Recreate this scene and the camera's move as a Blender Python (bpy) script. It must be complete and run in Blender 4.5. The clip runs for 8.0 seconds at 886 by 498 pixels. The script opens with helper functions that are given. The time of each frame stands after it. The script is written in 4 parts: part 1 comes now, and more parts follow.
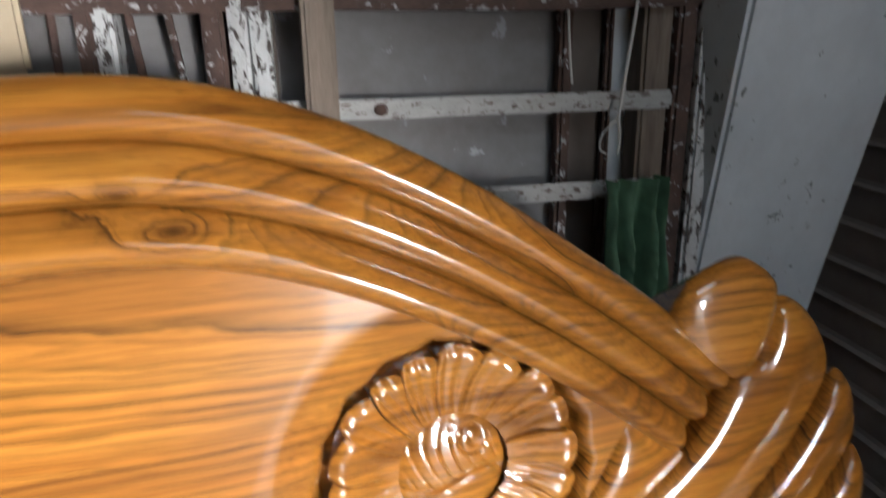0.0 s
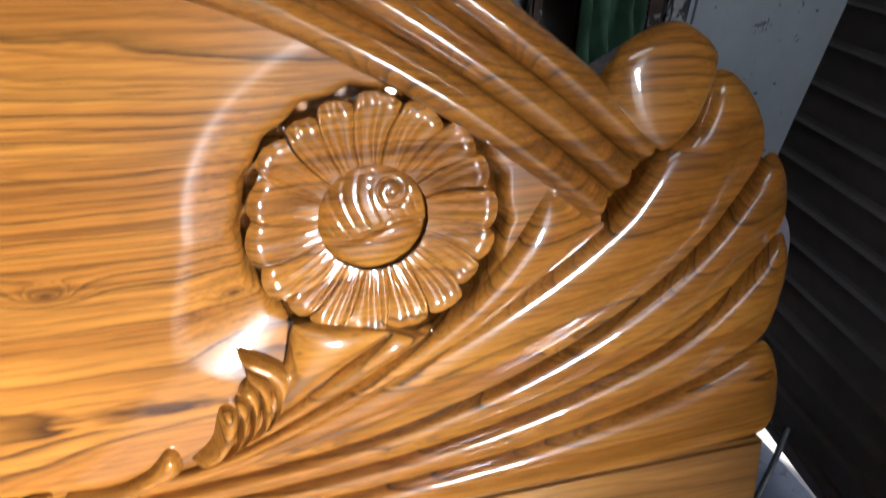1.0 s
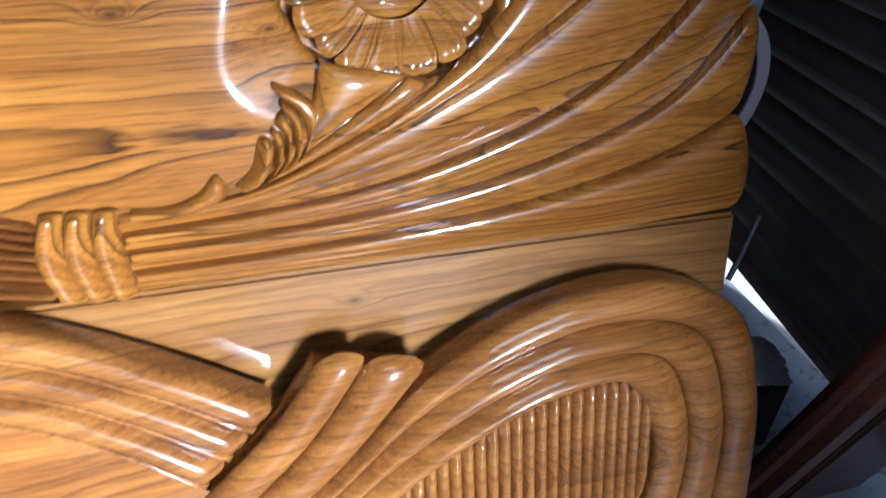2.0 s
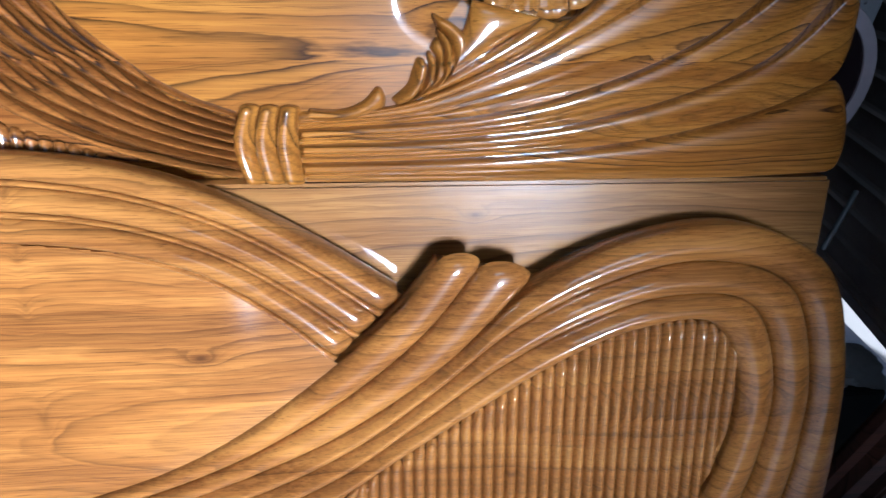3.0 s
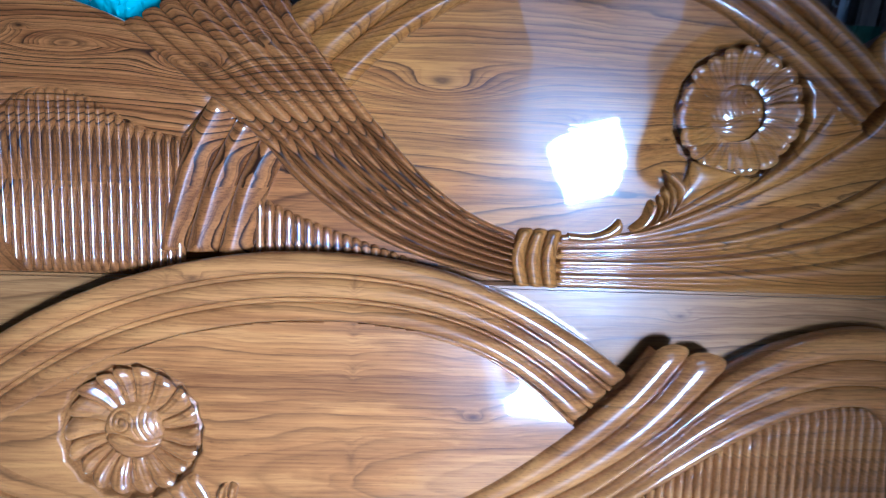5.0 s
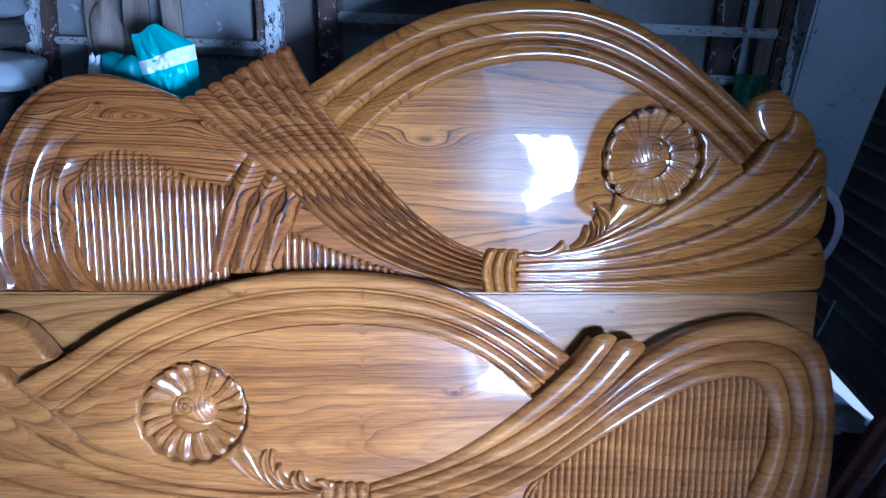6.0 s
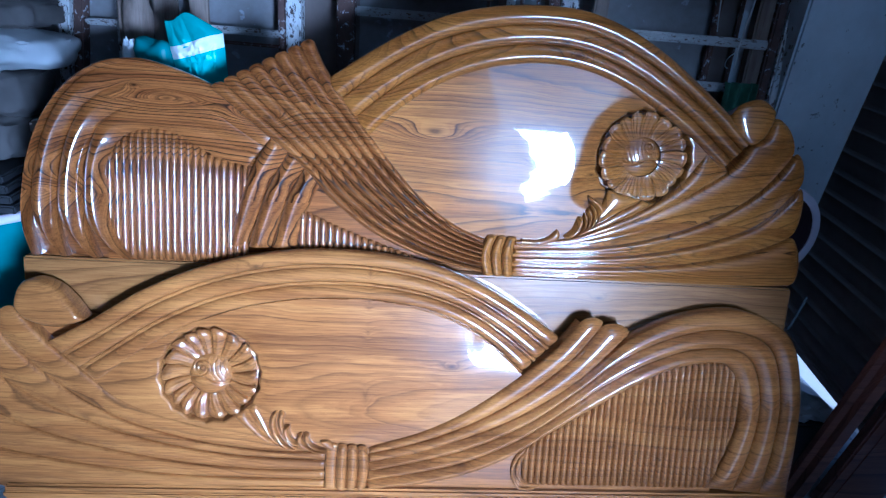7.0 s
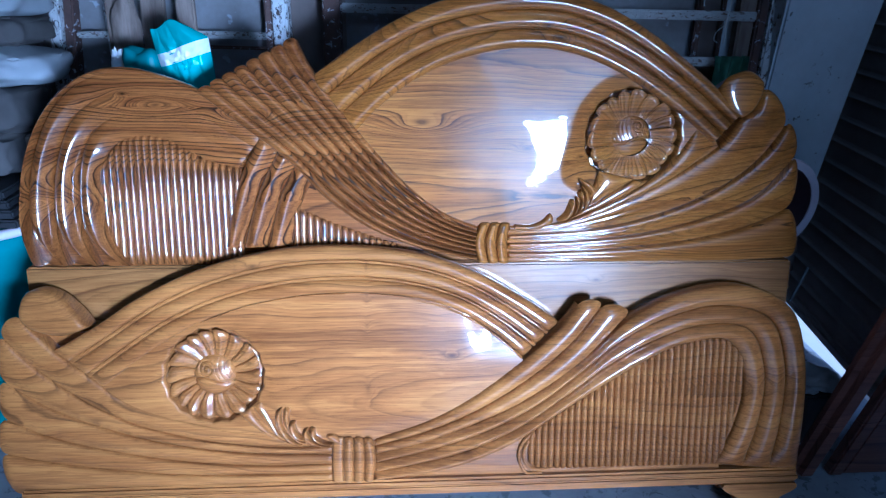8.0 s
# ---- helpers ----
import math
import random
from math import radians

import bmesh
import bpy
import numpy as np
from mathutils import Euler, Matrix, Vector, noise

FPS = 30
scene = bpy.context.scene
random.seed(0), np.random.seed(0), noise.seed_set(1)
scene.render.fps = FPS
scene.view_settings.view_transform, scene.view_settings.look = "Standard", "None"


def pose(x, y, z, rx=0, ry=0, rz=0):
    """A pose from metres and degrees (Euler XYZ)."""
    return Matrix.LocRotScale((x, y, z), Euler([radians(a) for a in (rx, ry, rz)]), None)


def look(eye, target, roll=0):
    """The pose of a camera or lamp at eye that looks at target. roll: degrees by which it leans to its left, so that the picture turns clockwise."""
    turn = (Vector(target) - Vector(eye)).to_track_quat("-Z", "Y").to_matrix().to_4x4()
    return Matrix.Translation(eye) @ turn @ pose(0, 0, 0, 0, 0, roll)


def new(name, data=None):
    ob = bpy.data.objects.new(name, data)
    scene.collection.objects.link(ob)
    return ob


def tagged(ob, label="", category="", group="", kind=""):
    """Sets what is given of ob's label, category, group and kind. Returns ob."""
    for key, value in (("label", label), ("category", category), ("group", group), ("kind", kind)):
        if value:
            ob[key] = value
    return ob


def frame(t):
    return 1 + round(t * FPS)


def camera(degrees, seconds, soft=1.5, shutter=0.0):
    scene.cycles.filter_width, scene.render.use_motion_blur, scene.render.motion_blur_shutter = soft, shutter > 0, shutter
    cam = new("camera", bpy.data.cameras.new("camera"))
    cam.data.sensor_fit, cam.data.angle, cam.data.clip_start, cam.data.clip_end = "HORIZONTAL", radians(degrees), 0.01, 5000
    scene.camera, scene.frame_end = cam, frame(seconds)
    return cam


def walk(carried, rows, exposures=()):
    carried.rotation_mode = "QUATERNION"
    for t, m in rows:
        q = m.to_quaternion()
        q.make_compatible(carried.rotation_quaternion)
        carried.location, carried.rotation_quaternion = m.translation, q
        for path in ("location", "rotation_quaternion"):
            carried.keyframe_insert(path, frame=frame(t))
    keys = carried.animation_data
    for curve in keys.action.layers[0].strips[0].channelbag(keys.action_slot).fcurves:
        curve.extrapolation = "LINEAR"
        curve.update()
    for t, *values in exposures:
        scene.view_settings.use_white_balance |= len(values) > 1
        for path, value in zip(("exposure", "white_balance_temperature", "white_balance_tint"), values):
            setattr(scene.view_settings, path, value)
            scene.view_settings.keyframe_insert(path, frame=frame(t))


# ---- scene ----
cam = camera(67.0, 8.0, 1.3, 0.4)
BOARD = pose(0, 0, 0, -8, 0, 0)
PATH = [
    (0, (0.344, -0.463, 1.215), (0.898, 1.426, 0.861), -3.3),
    (0.5, (0.395, -0.482, 1.171), (0.947, 1.340, 0.557), -1.1),
    (1, (0.410, -0.506, 1.131), (0.865, 1.289, 0.377), -1.1),
    (1.5, (0.368, -0.571, 1.076), (0.803, 1.154, 0.163), -0.8),
    (1.7, (0.364, -0.598, 1.048), (0.841, 1.099, 0.103), -1.4),
    (2.8, (0.331, -0.817, 0.888), (0.493, 1.031, 0.141), 0.2),
    (3, (0.301, -0.829, 0.885), (0.472, 1.02, 0.143), 0.7),
    (3.5, (0.126, -0.864, 0.844), (0.27, 1.057, 0.305), -0.6),
    (4, (0.012, -0.9, 0.878), (-0.081, 1.081, 0.618), -0.5),
    (4.5, (-0.052, -0.952, 0.912), (-0.133, 1.022, 0.605), 2.3),
    (5, (-0.039, -1.086, 0.945), (0.044, 0.865, 0.515), 2.3),
    (5.2, (-0.038, -1.151, 0.958), (0.068, 0.808, 0.572), 3.5),
    (6.3, (-0.119, -1.459, 1.106), (0.074, 0.463, 0.588), 0.4),
    (6.5, (-0.14, -1.485, 1.101), (0.103, 0.428, 0.573), 1.0),
    (7, (-0.106, -1.513, 1.106), (0.069, 0.413, 0.596), 4.0),
    (7.5, (-0.07, -1.518, 1.099), (0.03, 0.406, 0.561), 1.4),
    (8, (-0.056, -1.527, 1.097), (0.072, 0.399, 0.572), 0.5),
]
EXPOSURES = [(0.0, 1.54, 6050, 10), (0.5, 1.46, 6000, 10), (1.0, 1.24, 5650, 10), (1.5, 1.02, 5150, 10), (3.0, 0.46, 4850, 10), (3.5, 0.31, 4600, 10), (4.2, 0.12, 3800, 10), (5.2, 0.18, 3740, 10), (6.5, 0.24, 3760, 10), (8.0, 0.24, 3760, 10)]
walk(cam, [(t, BOARD @ look(eye, target, roll)) for t, eye, target, roll in PATH], EXPOSURES)

# ---------------------------------------------------------------- light
world = bpy.data.worlds.new("sky")
scene.world = world
world.use_nodes = True
wn = world.node_tree
sky = wn.nodes.new("ShaderNodeTexSky")
sky.sky_type, sky.sun_disc = "NISHITA", False
sky.sun_elevation, sky.sun_rotation = radians(38.7), radians(161)
wn.links.new(sky.outputs[0], wn.nodes["Background"].inputs[0])
wn.nodes["Background"].inputs[1].default_value = 0.08


def area_lamp(name, m, sx, sy, power, color, spread=180, shape="ELLIPSE"):
    data = bpy.data.lights.new(name, "AREA")
    data.shape, data.size, data.size_y, data.energy, data.color = shape, sx, sy, power, color
    data.spread = radians(spread)
    ob = new(name, data)
    ob.matrix_world = m
    return ob


sun = new("sun", bpy.data.lights.new("sun", "SUN"))
sun.data.energy, sun.data.angle, sun.data.color = 5.0, radians(0.5), (1, 0.95, 0.87)
sun.matrix_world = look((1.8, -5.2, 4.4), (0, 0, 0))
# daylight standing in the doorway behind the camera
area_lamp("doorway_daylight", look((1.26, -3.88, 0.98), (-0.20, 0, 0.42), 14), 0.52, 0.66, 15.5, (1.0, 0.965, 0.90), 32, "RECTANGLE")
area_lamp("doorway_skylight", look((1.26, -3.92, 1.30), (0.9, 0.2, 0.9), 0), 1.06, 2.40, 2.4, (1.0, 0.97, 0.91), 150, "RECTANGLE")
# bluish fill lamp added below an invented roof sheet, for upper-edge highlights
area_lamp("added_roof_lamp", look((0.60, -2.20, 2.74), (0.60, -2.15, 0.0)), 1.20, 0.70, 6.5, (0.80, 0.94, 1.0), 180, "RECTANGLE")


# ---------------------------------------------------------------- materials
def shader(name):
    m = bpy.data.materials.new(name)
    m.use_nodes = True
    nt = m.node_tree
    return m, nt, nt.nodes["Principled BSDF"]


def node(nt, kind, **inputs):
    n = nt.nodes.new("ShaderNode" + kind)
    for key, value in inputs.items():
        n.inputs[key.replace("_", " ")].default_value = value
    return n


def link(nt, a, b):
    nt.links.new(a, b)


def maths(nt, op, a, b=None):
    n = nt.nodes.new("ShaderNodeMath")
    n.operation = op
    for i, v in enumerate((a, b)):
        if v is None:
            continue
        if isinstance(v, (int, float)):
            n.inputs[i].default_value = v
        else:
            nt.links.new(v, n.inputs[i])
    return n.outputs[0]


def ramp(nt, fac, stops):
    n = nt.nodes.new("ShaderNodeValToRGB")
    while len(n.color_ramp.elements) < len(stops):
        n.color_ramp.elements.new(0.5)
    for e, (p, c) in zip(n.color_ramp.elements, stops):
        e.position, e.color = p, (*c, 1) if len(c) == 3 else c
    nt.links.new(fac, n.inputs[0])
    return n.outputs[0]


def mix(nt, fac, a, b, blend="MIX"):
    n = nt.nodes.new("ShaderNodeMix")
    n.data_type, n.blend_type = "RGBA", blend
    for sock, v in ((n.inputs[0], fac), (n.inputs[6], a), (n.inputs[7], b)):
        if isinstance(v, (int, float)):
            sock.default_value = v
        elif isinstance(v, tuple):
            sock.default_value = (*v, 1)
        else:
            nt.links.new(v, sock)
    return n.outputs[2]


def coords(nt, scale=(1, 1, 1), shift=(0, 0, 0)):
    tc = nt.nodes.new("ShaderNodeTexCoord")
    mp = nt.nodes.new("ShaderNodeMapping")
    mp.inputs["Scale"].default_value, mp.inputs["Location"].default_value = scale, shift
    nt.links.new(tc.outputs["Object"], mp.inputs[0])
    return mp.outputs[0]


def noise_tex(nt, vec, scale, detail=4, rough=0.55, distort=0.0):
    n = node(nt, "TexNoise", Scale=scale, Detail=detail, Roughness=rough, Distortion=distort)
    link(nt, vec, n.inputs["Vector"])
    return n.outputs["Fac"]


def lacquered_wood(name, light, mid, dark, line, rings=110.0, knots=(), gloss=0.03, shift=0.0, contrast=1.0, coat=1.0, plank=0.21, wander=1.0, waves=1.0, mottle=0.0):
    """Varnished timber glued up from planks: growth rings of a trunk cut by the carved surface, pores, knots and a clear coat."""
    m, nt, p = shader(name)
    sep = node(nt, "SeparateXYZ")
    link(nt, coords(nt), sep.inputs[0])
    x, y, z = sep.outputs

    def add(*terms):
        out = terms[0]
        for t in terms[1:]:
            out = maths(nt, "ADD", out, t)
        return out

    def times(a, b):
        return maths(nt, "MULTIPLY", a, b)

    def centred(fac, amount):
        return times(maths(nt, "SUBTRACT", fac, 0.5), amount)

    # each plank has its own pith, behind the face and running almost along the board
    k = maths(nt, "FLOOR", times(add(z, 0.043 + shift), 1 / plank))
    dice = nt.nodes.new("ShaderNodeTexWhiteNoise")
    dice.noise_dimensions = "1D"
    link(nt, add(k, shift * 3.1), dice.inputs["W"])
    chance = node(nt, "SeparateColor")
    link(nt, dice.outputs["Color"], chance.inputs[0])
    ca, cb, cc = chance.outputs
    zc = add(times(add(k, 0.5), plank), -0.043 - shift, centred(ca, plank * 0.9))
    drift = noise_tex(nt, coords(nt, (0.8, 2.5, 3.0), (shift, 0, shift)), 1.1, 2, 0.5)
    sway = noise_tex(nt, coords(nt, (2.6, 5, 7), (shift, 1, shift)), 1.6, 2, 0.5)
    fine = noise_tex(nt, coords(nt, (5, 22, 30), (shift, 0, 0)), 2.0, 3, 0.6)
    dz = add(maths(nt, "SUBTRACT", z, zc), centred(drift, 0.10 * wander), centred(sway, 0.024 * wander))
    dy = add(times(y, 1.6), times(cb, -0.05), -0.035, times(centred(cc, 0.20), x), centred(drift, 0.05 * wander))
    r = maths(nt, "SQRT", add(times(dz, dz), times(dy, dy)))
    r = add(r, centred(fine, 0.0036), times(y, 0.55))
    knot_dark = None
    blot = noise_tex(nt, coords(nt, (1, 1, 1), (shift, 0, 0)), 60.0, 3, 0.6)
    for kx, kz, ks, *tall in knots:
        if tall == ["figure"]:
            kdx, kdz = times(maths(nt, "SUBTRACT", x, kx), 0.30), maths(nt, "SUBTRACT", z, kz)
            d2 = add(times(kdx, kdx), times(kdz, kdz))
            r = add(r, times(maths(nt, "DIVIDE", ks * ks, add(d2, ks * ks * 0.5)), 0.031))
            continue
        kdx = times(maths(nt, "SUBTRACT", x, kx), 0.95 if tall else 0.42)
        kdz = times(maths(nt, "SUBTRACT", z, kz), 0.38 if tall else 1.0)
        d2 = times(add(times(kdx, kdx), times(kdz, kdz)), add(0.45, times(blot, 1.1)))
        pull = maths(nt, "DIVIDE", ks * ks, add(d2, ks * ks * 0.5))
        r = add(r, times(pull, 0.005 if tall else 0.014))
        soft = times(maths(nt, "POWER", times(pull, 0.5), 2.2), 0.35 if tall else 1.0)
        knot_dark = soft if knot_dark is None else maths(nt, "MAXIMUM", knot_dark, soft)

    def ring_lines(count, power, seed):
        """Wood that darkens slowly through each ring and breaks off sharply, every ring with a weight of its own."""
        turn = add(times(r, count), seed)
        f = maths(nt, "FRACT", turn)
        rnd = nt.nodes.new("ShaderNodeTexWhiteNoise")
        rnd.noise_dimensions = "1D"
        link(nt, add(maths(nt, "FLOOR", turn), times(k, 17.0), seed), rnd.inputs["W"])
        up = maths(nt, "POWER", f, power)
        rest = nt.nodes.new("ShaderNodeMapRange")
        rest.inputs["From Min"].default_value, rest.inputs["From Max"].default_value = 0.93, 1.0
        rest.inputs["To Min"].default_value, rest.inputs["To Max"].default_value = 1.0, 0.0
        link(nt, f, rest.inputs["Value"])
        return times(up, rest.outputs[0]), rnd.outputs["Value"]

    wide, wide_w = ring_lines(rings, 4.5, 0.0)
    thin, thin_w = ring_lines(rings * 2.7, 3.0, 5.3)
    along = node(nt, "CombineXYZ", Y=shift)
    link(nt, times(x, 0.5), along.inputs["X"])
    link(nt, times(r, rings * 0.30), along.inputs["Z"])
    broad = noise_tex(nt, along.outputs[0], 1.0, 3, 0.6)
    cloud = noise_tex(nt, coords(nt, (1.5, 5, 6), (shift, 0, shift)), 1.6, 3, 0.55, 0.3)
    grain = noise_tex(nt, coords(nt, (1.4, 60, 90), (shift, 0, 0)), 3.0, 4, 0.65)
    pores = noise_tex(nt, coords(nt, (7, 170, 300), (shift, 0, 0)), 2.0, 2, 0.6)
    patch = noise_tex(nt, coords(nt, (1.0, 6, 9), (shift, 3, shift)), 2.0, 2, 0.5)
    seam = tuple(0.5 * (a + b) for a, b in zip(dark, line))
    body = ramp(nt, broad, [(0.33, dark), (0.45, mid), (0.57, light)])
    body = mix(nt, ramp(nt, cloud, [(0.44, (0, 0, 0)), (0.68, (0.60, 0.60, 0.60))]), body, dark)
    body = mix(nt, times(cc, 0.40), body, dark)
    if mottle:
        spot = noise_tex(nt, coords(nt, (2.6, 12, 17), (shift, 2, 0)), 1.7, 4, 0.62, 0.5)
        body = mix(nt, ramp(nt, spot, [(0.50, (0, 0, 0)), (0.66, (mottle, mottle, mottle))]), body, dark)
        body = mix(nt, ramp(nt, spot, [(0.34, (mottle, mottle, mottle)), (0.46, (0, 0, 0))]), body, light)
    body = mix(nt, 0.30, body, ramp(nt, grain, [(0.32, dark), (0.60, light)]))
    weight = ramp(nt, patch, [(0.34, (0.45, 0.45, 0.45)), (0.58, (1, 1, 1))])
    w1 = times(times(wide, ramp(nt, wide_w, [(0.10, (0.22, 0.22, 0.22)), (0.85, (1, 1, 1))])), weight)
    w2 = times(times(thin, ramp(nt, thin_w, [(0.25, (0, 0, 0)), (0.95, (1, 1, 1))])), weight)
    col = mix(nt, times(w2, contrast), body, seam)
    col = mix(nt, maths(nt, "MINIMUM", times(w1, contrast * 1.7), 1.0), col, line)
    col = mix(nt, ramp(nt, pores, [(0.56, (0, 0, 0)), (0.68, (0.45, 0.45, 0.45))]), col, line)
    if knot_dark is not None:
        col = mix(nt, maths(nt, "MINIMUM", times(knot_dark, 0.8), 0.85), col, line)
    link(nt, col, p.inputs["Base Color"])
    p.inputs["Roughness"].default_value = 0.30
    p.inputs["Specular IOR Level"].default_value = 0.16
    p.inputs["Coat Weight"].default_value = coat
    p.inputs["Coat Roughness"].default_value = gloss
    p.inputs["Coat IOR"].default_value = 1.56
    # brushed varnish: long slow ripples and small runs
    ripple = noise_tex(nt, coords(nt, (1.5, 1.5, 2.6)), 3.0, 1, 0.4)
    tool = noise_tex(nt, coords(nt, (0.8, 1, 1.2)), 26.0, 2, 0.5)
    runs = noise_tex(nt, coords(nt, (0.6, 2, 2.4)), 55.0, 2, 0.5)
    b1 = node(nt, "Bump", Strength=min(1.0, 0.17 * waves), Distance=0.01)
    link(nt, add(ripple, times(tool, 0.085), times(runs, 0.016)), b1.inputs["Height"])
    link(nt, b1.outputs[0], p.inputs["Coat Normal"])
    b2 = node(nt, "Bump", Strength=0.12, Distance=0.002)
    link(nt, grain, b2.inputs["Height"])
    link(nt, b2.outputs[0], p.inputs["Normal"])
    return m


def worn(name, base, stain, wear=None, scale=6.0, rough=0.8, metallic=0.0, bump=0.3, wear_at=0.56, stretch=(1, 1, 1), specks=None):
    """A plain aged surface: two scales of staining, and patches where the top coat is gone."""
    m, nt, p = shader(name)
    v = coords(nt, stretch)
    a = noise_tex(nt, v, scale, 6, 0.6, 0.3)
    b = noise_tex(nt, v, scale * 9, 4, 0.6)
    col = mix(nt, ramp(nt, a, [(0.32, (0, 0, 0)), (0.72, (1, 1, 1))]), stain, base)
    col = mix(nt, 0.25, col, ramp(nt, b, [(0.3, stain), (0.65, base)]))
    if wear:
        w = noise_tex(nt, v, scale * 2.3, 7, 0.68, 0.5)
        gone = ramp(nt, w, [(wear_at - 0.015, (0, 0, 0)), (wear_at + 0.015, (1, 1, 1))])
        col = mix(nt, gone, col, wear)
    if specks:
        tone, size, at = specks
        f = noise_tex(nt, v, size, 3, 0.6, 0.2)
        where = noise_tex(nt, v, size / 7, 2, 0.5)
        f = maths(nt, "ADD", f, maths(nt, "MULTIPLY", maths(nt, "SUBTRACT", where, 0.5), 0.45))
        col = mix(nt, ramp(nt, f, [(at - 0.02, (0, 0, 0)), (at + 0.03, (0.9, 0.9, 0.9))]), col, tone)
    link(nt, col, p.inputs["Base Color"])
    p.inputs["Roughness"].default_value, p.inputs["Metallic"].default_value = rough, metallic
    bp = node(nt, "Bump", Strength=bump, Distance=0.004)
    link(nt, maths(nt, "ADD", a, maths(nt, "MULTIPLY", b, 0.4)), bp.inputs["Height"])
    link(nt, bp.outputs[0], p.inputs["Normal"])
    return m


def plain(name, color, rough=0.5, vary=0.12, coat=0.0, scale=14.0):
    m, nt, p = shader(name)
    n = noise_tex(nt, coords(nt), scale, 4)
    link(nt, ramp(nt, n, [(0.3, tuple(c * (1 - vary) for c in color)), (0.7, tuple(min(1, c * (1 + vary)) for c in color))]), p.inputs["Base Color"])
    p.inputs["Roughness"].default_value, p.inputs["Coat Weight"].default_value = rough, coat
    bp = node(nt, "Bump", Strength=0.1, Distance=0.003)
    link(nt, n, bp.inputs["Height"])
    link(nt, bp.outputs[0], p.inputs["Normal"])
    return m


TEAK = lacquered_wood("teak_headboard", (0.470, 0.198, 0.028), (0.318, 0.112, 0.0135), (0.0888, 0.02738, 0.00518), (0.0288, 0.01, 0.0028), 115, ((0.236, 0.919, 0.008), (0.366, 0.898, 0.005), (0.30, 1.16, 0.012), (-0.61, 1.045, 0.013), (-0.37, 0.985, 0.011), (0.66, 0.80, 0.006), (0.27, 1.185, 0.009), (0.00, 0.968, 0.040, "figure")), 0.03, 0.0, 0.86, mottle=0.16)
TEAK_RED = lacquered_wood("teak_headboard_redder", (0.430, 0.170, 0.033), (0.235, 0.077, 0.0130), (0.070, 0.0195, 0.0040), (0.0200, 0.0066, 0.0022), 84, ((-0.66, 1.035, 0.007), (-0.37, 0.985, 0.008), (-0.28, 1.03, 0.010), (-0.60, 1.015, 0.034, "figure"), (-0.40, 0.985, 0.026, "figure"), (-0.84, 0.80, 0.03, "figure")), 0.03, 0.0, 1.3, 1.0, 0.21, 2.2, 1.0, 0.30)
TEAK_FOOT = lacquered_wood("teak_footboard", (0.515, 0.228, 0.048), (0.365, 0.141, 0.026), (0.1258, 0.04144, 0.00888), (0.048, 0.016, 0.0048), 62, ((-0.134, 0.365, 0.011, 1), (-0.134, 0.515, 0.009, 1), (-0.134, 0.585, 0.008, 1), (-0.134, 0.655, 0.007, 1), (-0.43, 0.655, 0.006, 1), (0.065, 0.44, 0.012), (-0.39, 0.66, 0.010), (0.10, 0.20, 0.010), (0.59, 0.22, 0.007), (0.47, 0.25, 0.006)), 0.03, 3.7, 0.62, 1.0, 0.75, 1.4, 1.45, 0.38)
PALE_RAIL = lacquered_wood("teak_pale_rail", (0.38, 0.192, 0.052), (0.30, 0.138, 0.032), (0.145, 0.056, 0.012), (0.070, 0.025, 0.006), 70, ((0.42, 0.60, 0.010),), 0.08, 8.1, 0.7, 0.9, 0.4, 1.0, 2.6, 0.3)
DARK_WOOD = lacquered_wood("dark_polished_wood", (0.20, 0.098, 0.070), (0.15, 0.072, 0.052), (0.090, 0.042, 0.032), (0.04, 0.020, 0.016), 60, (), 0.30, 5.0, 1.0, 0.4)
OLD_WOOD = worn("weathered_wood", (0.29, 0.23, 0.185), (0.105, 0.078, 0.06), None, 4, 0.85, 0, 0.6, 0.6, (6, 6, 0.7))
PEELING = worn("peeling_white_paint", (0.62, 0.625, 0.64), (0.42, 0.415, 0.41), (0.050, 0.034, 0.030), 38, 0.7, 0, 0.7, 0.545, (1, 1, 0.55))
RUST = worn("rusty_brown_steel", (0.12, 0.070, 0.055), (0.05, 0.032, 0.028), (0.46, 0.46, 0.47), 22, 0.8, 0.1, 0.6, 0.60)
FLAT_BAR = worn("painted_flat_bar", (0.48, 0.475, 0.47), (0.33, 0.32, 0.31), (0.14, 0.10, 0.075), 60, 0.65, 0.0, 0.5, 0.60, (0.5, 1, 1), ((0.10, 0.065, 0.05), 120, 0.62))
CEMENT = worn("grey_cement_plaster", (0.240, 0.240, 0.252), (0.15, 0.137, 0.130), (0.38, 0.39, 0.42), 5.0, 0.9, 0, 0.4, 0.67, (1, 1, 1), ((0.34, 0.36, 0.40), 22, 0.66))
PIER = worn("pale_grey_plaster", (0.60, 0.63, 0.67), (0.46, 0.48, 0.51), (0.12, 0.16, 0.175), 5.0, 0.85, 0, 0.4, 0.77, (1, 1, 0.7), ((0.12, 0.125, 0.13), 55, 0.70))
# brown of some window boards, and the shade of the gap by the pier
BOARD_GAP_BROWN = worn("brown_boards_and_shaded_gap", (0.16, 0.13, 0.115), (0.10, 0.08, 0.07), None, 4, 0.9)
SHUTTER = worn("brown_shutter_steel", (0.42, 0.365, 0.335), (0.31, 0.265, 0.245), None, 5, 0.5, 0.0, 0.2)
DUST = worn("pale_dusty_ground", (0.60, 0.56, 0.50), (0.50, 0.46, 0.41), None, 1.2, 0.9)
FLOOR = worn("grey_concrete_floor", (0.34, 0.345, 0.36), (0.22, 0.22, 0.235), (0.15, 0.15, 0.16), 11, 0.75, 0, 0.4, 0.58)
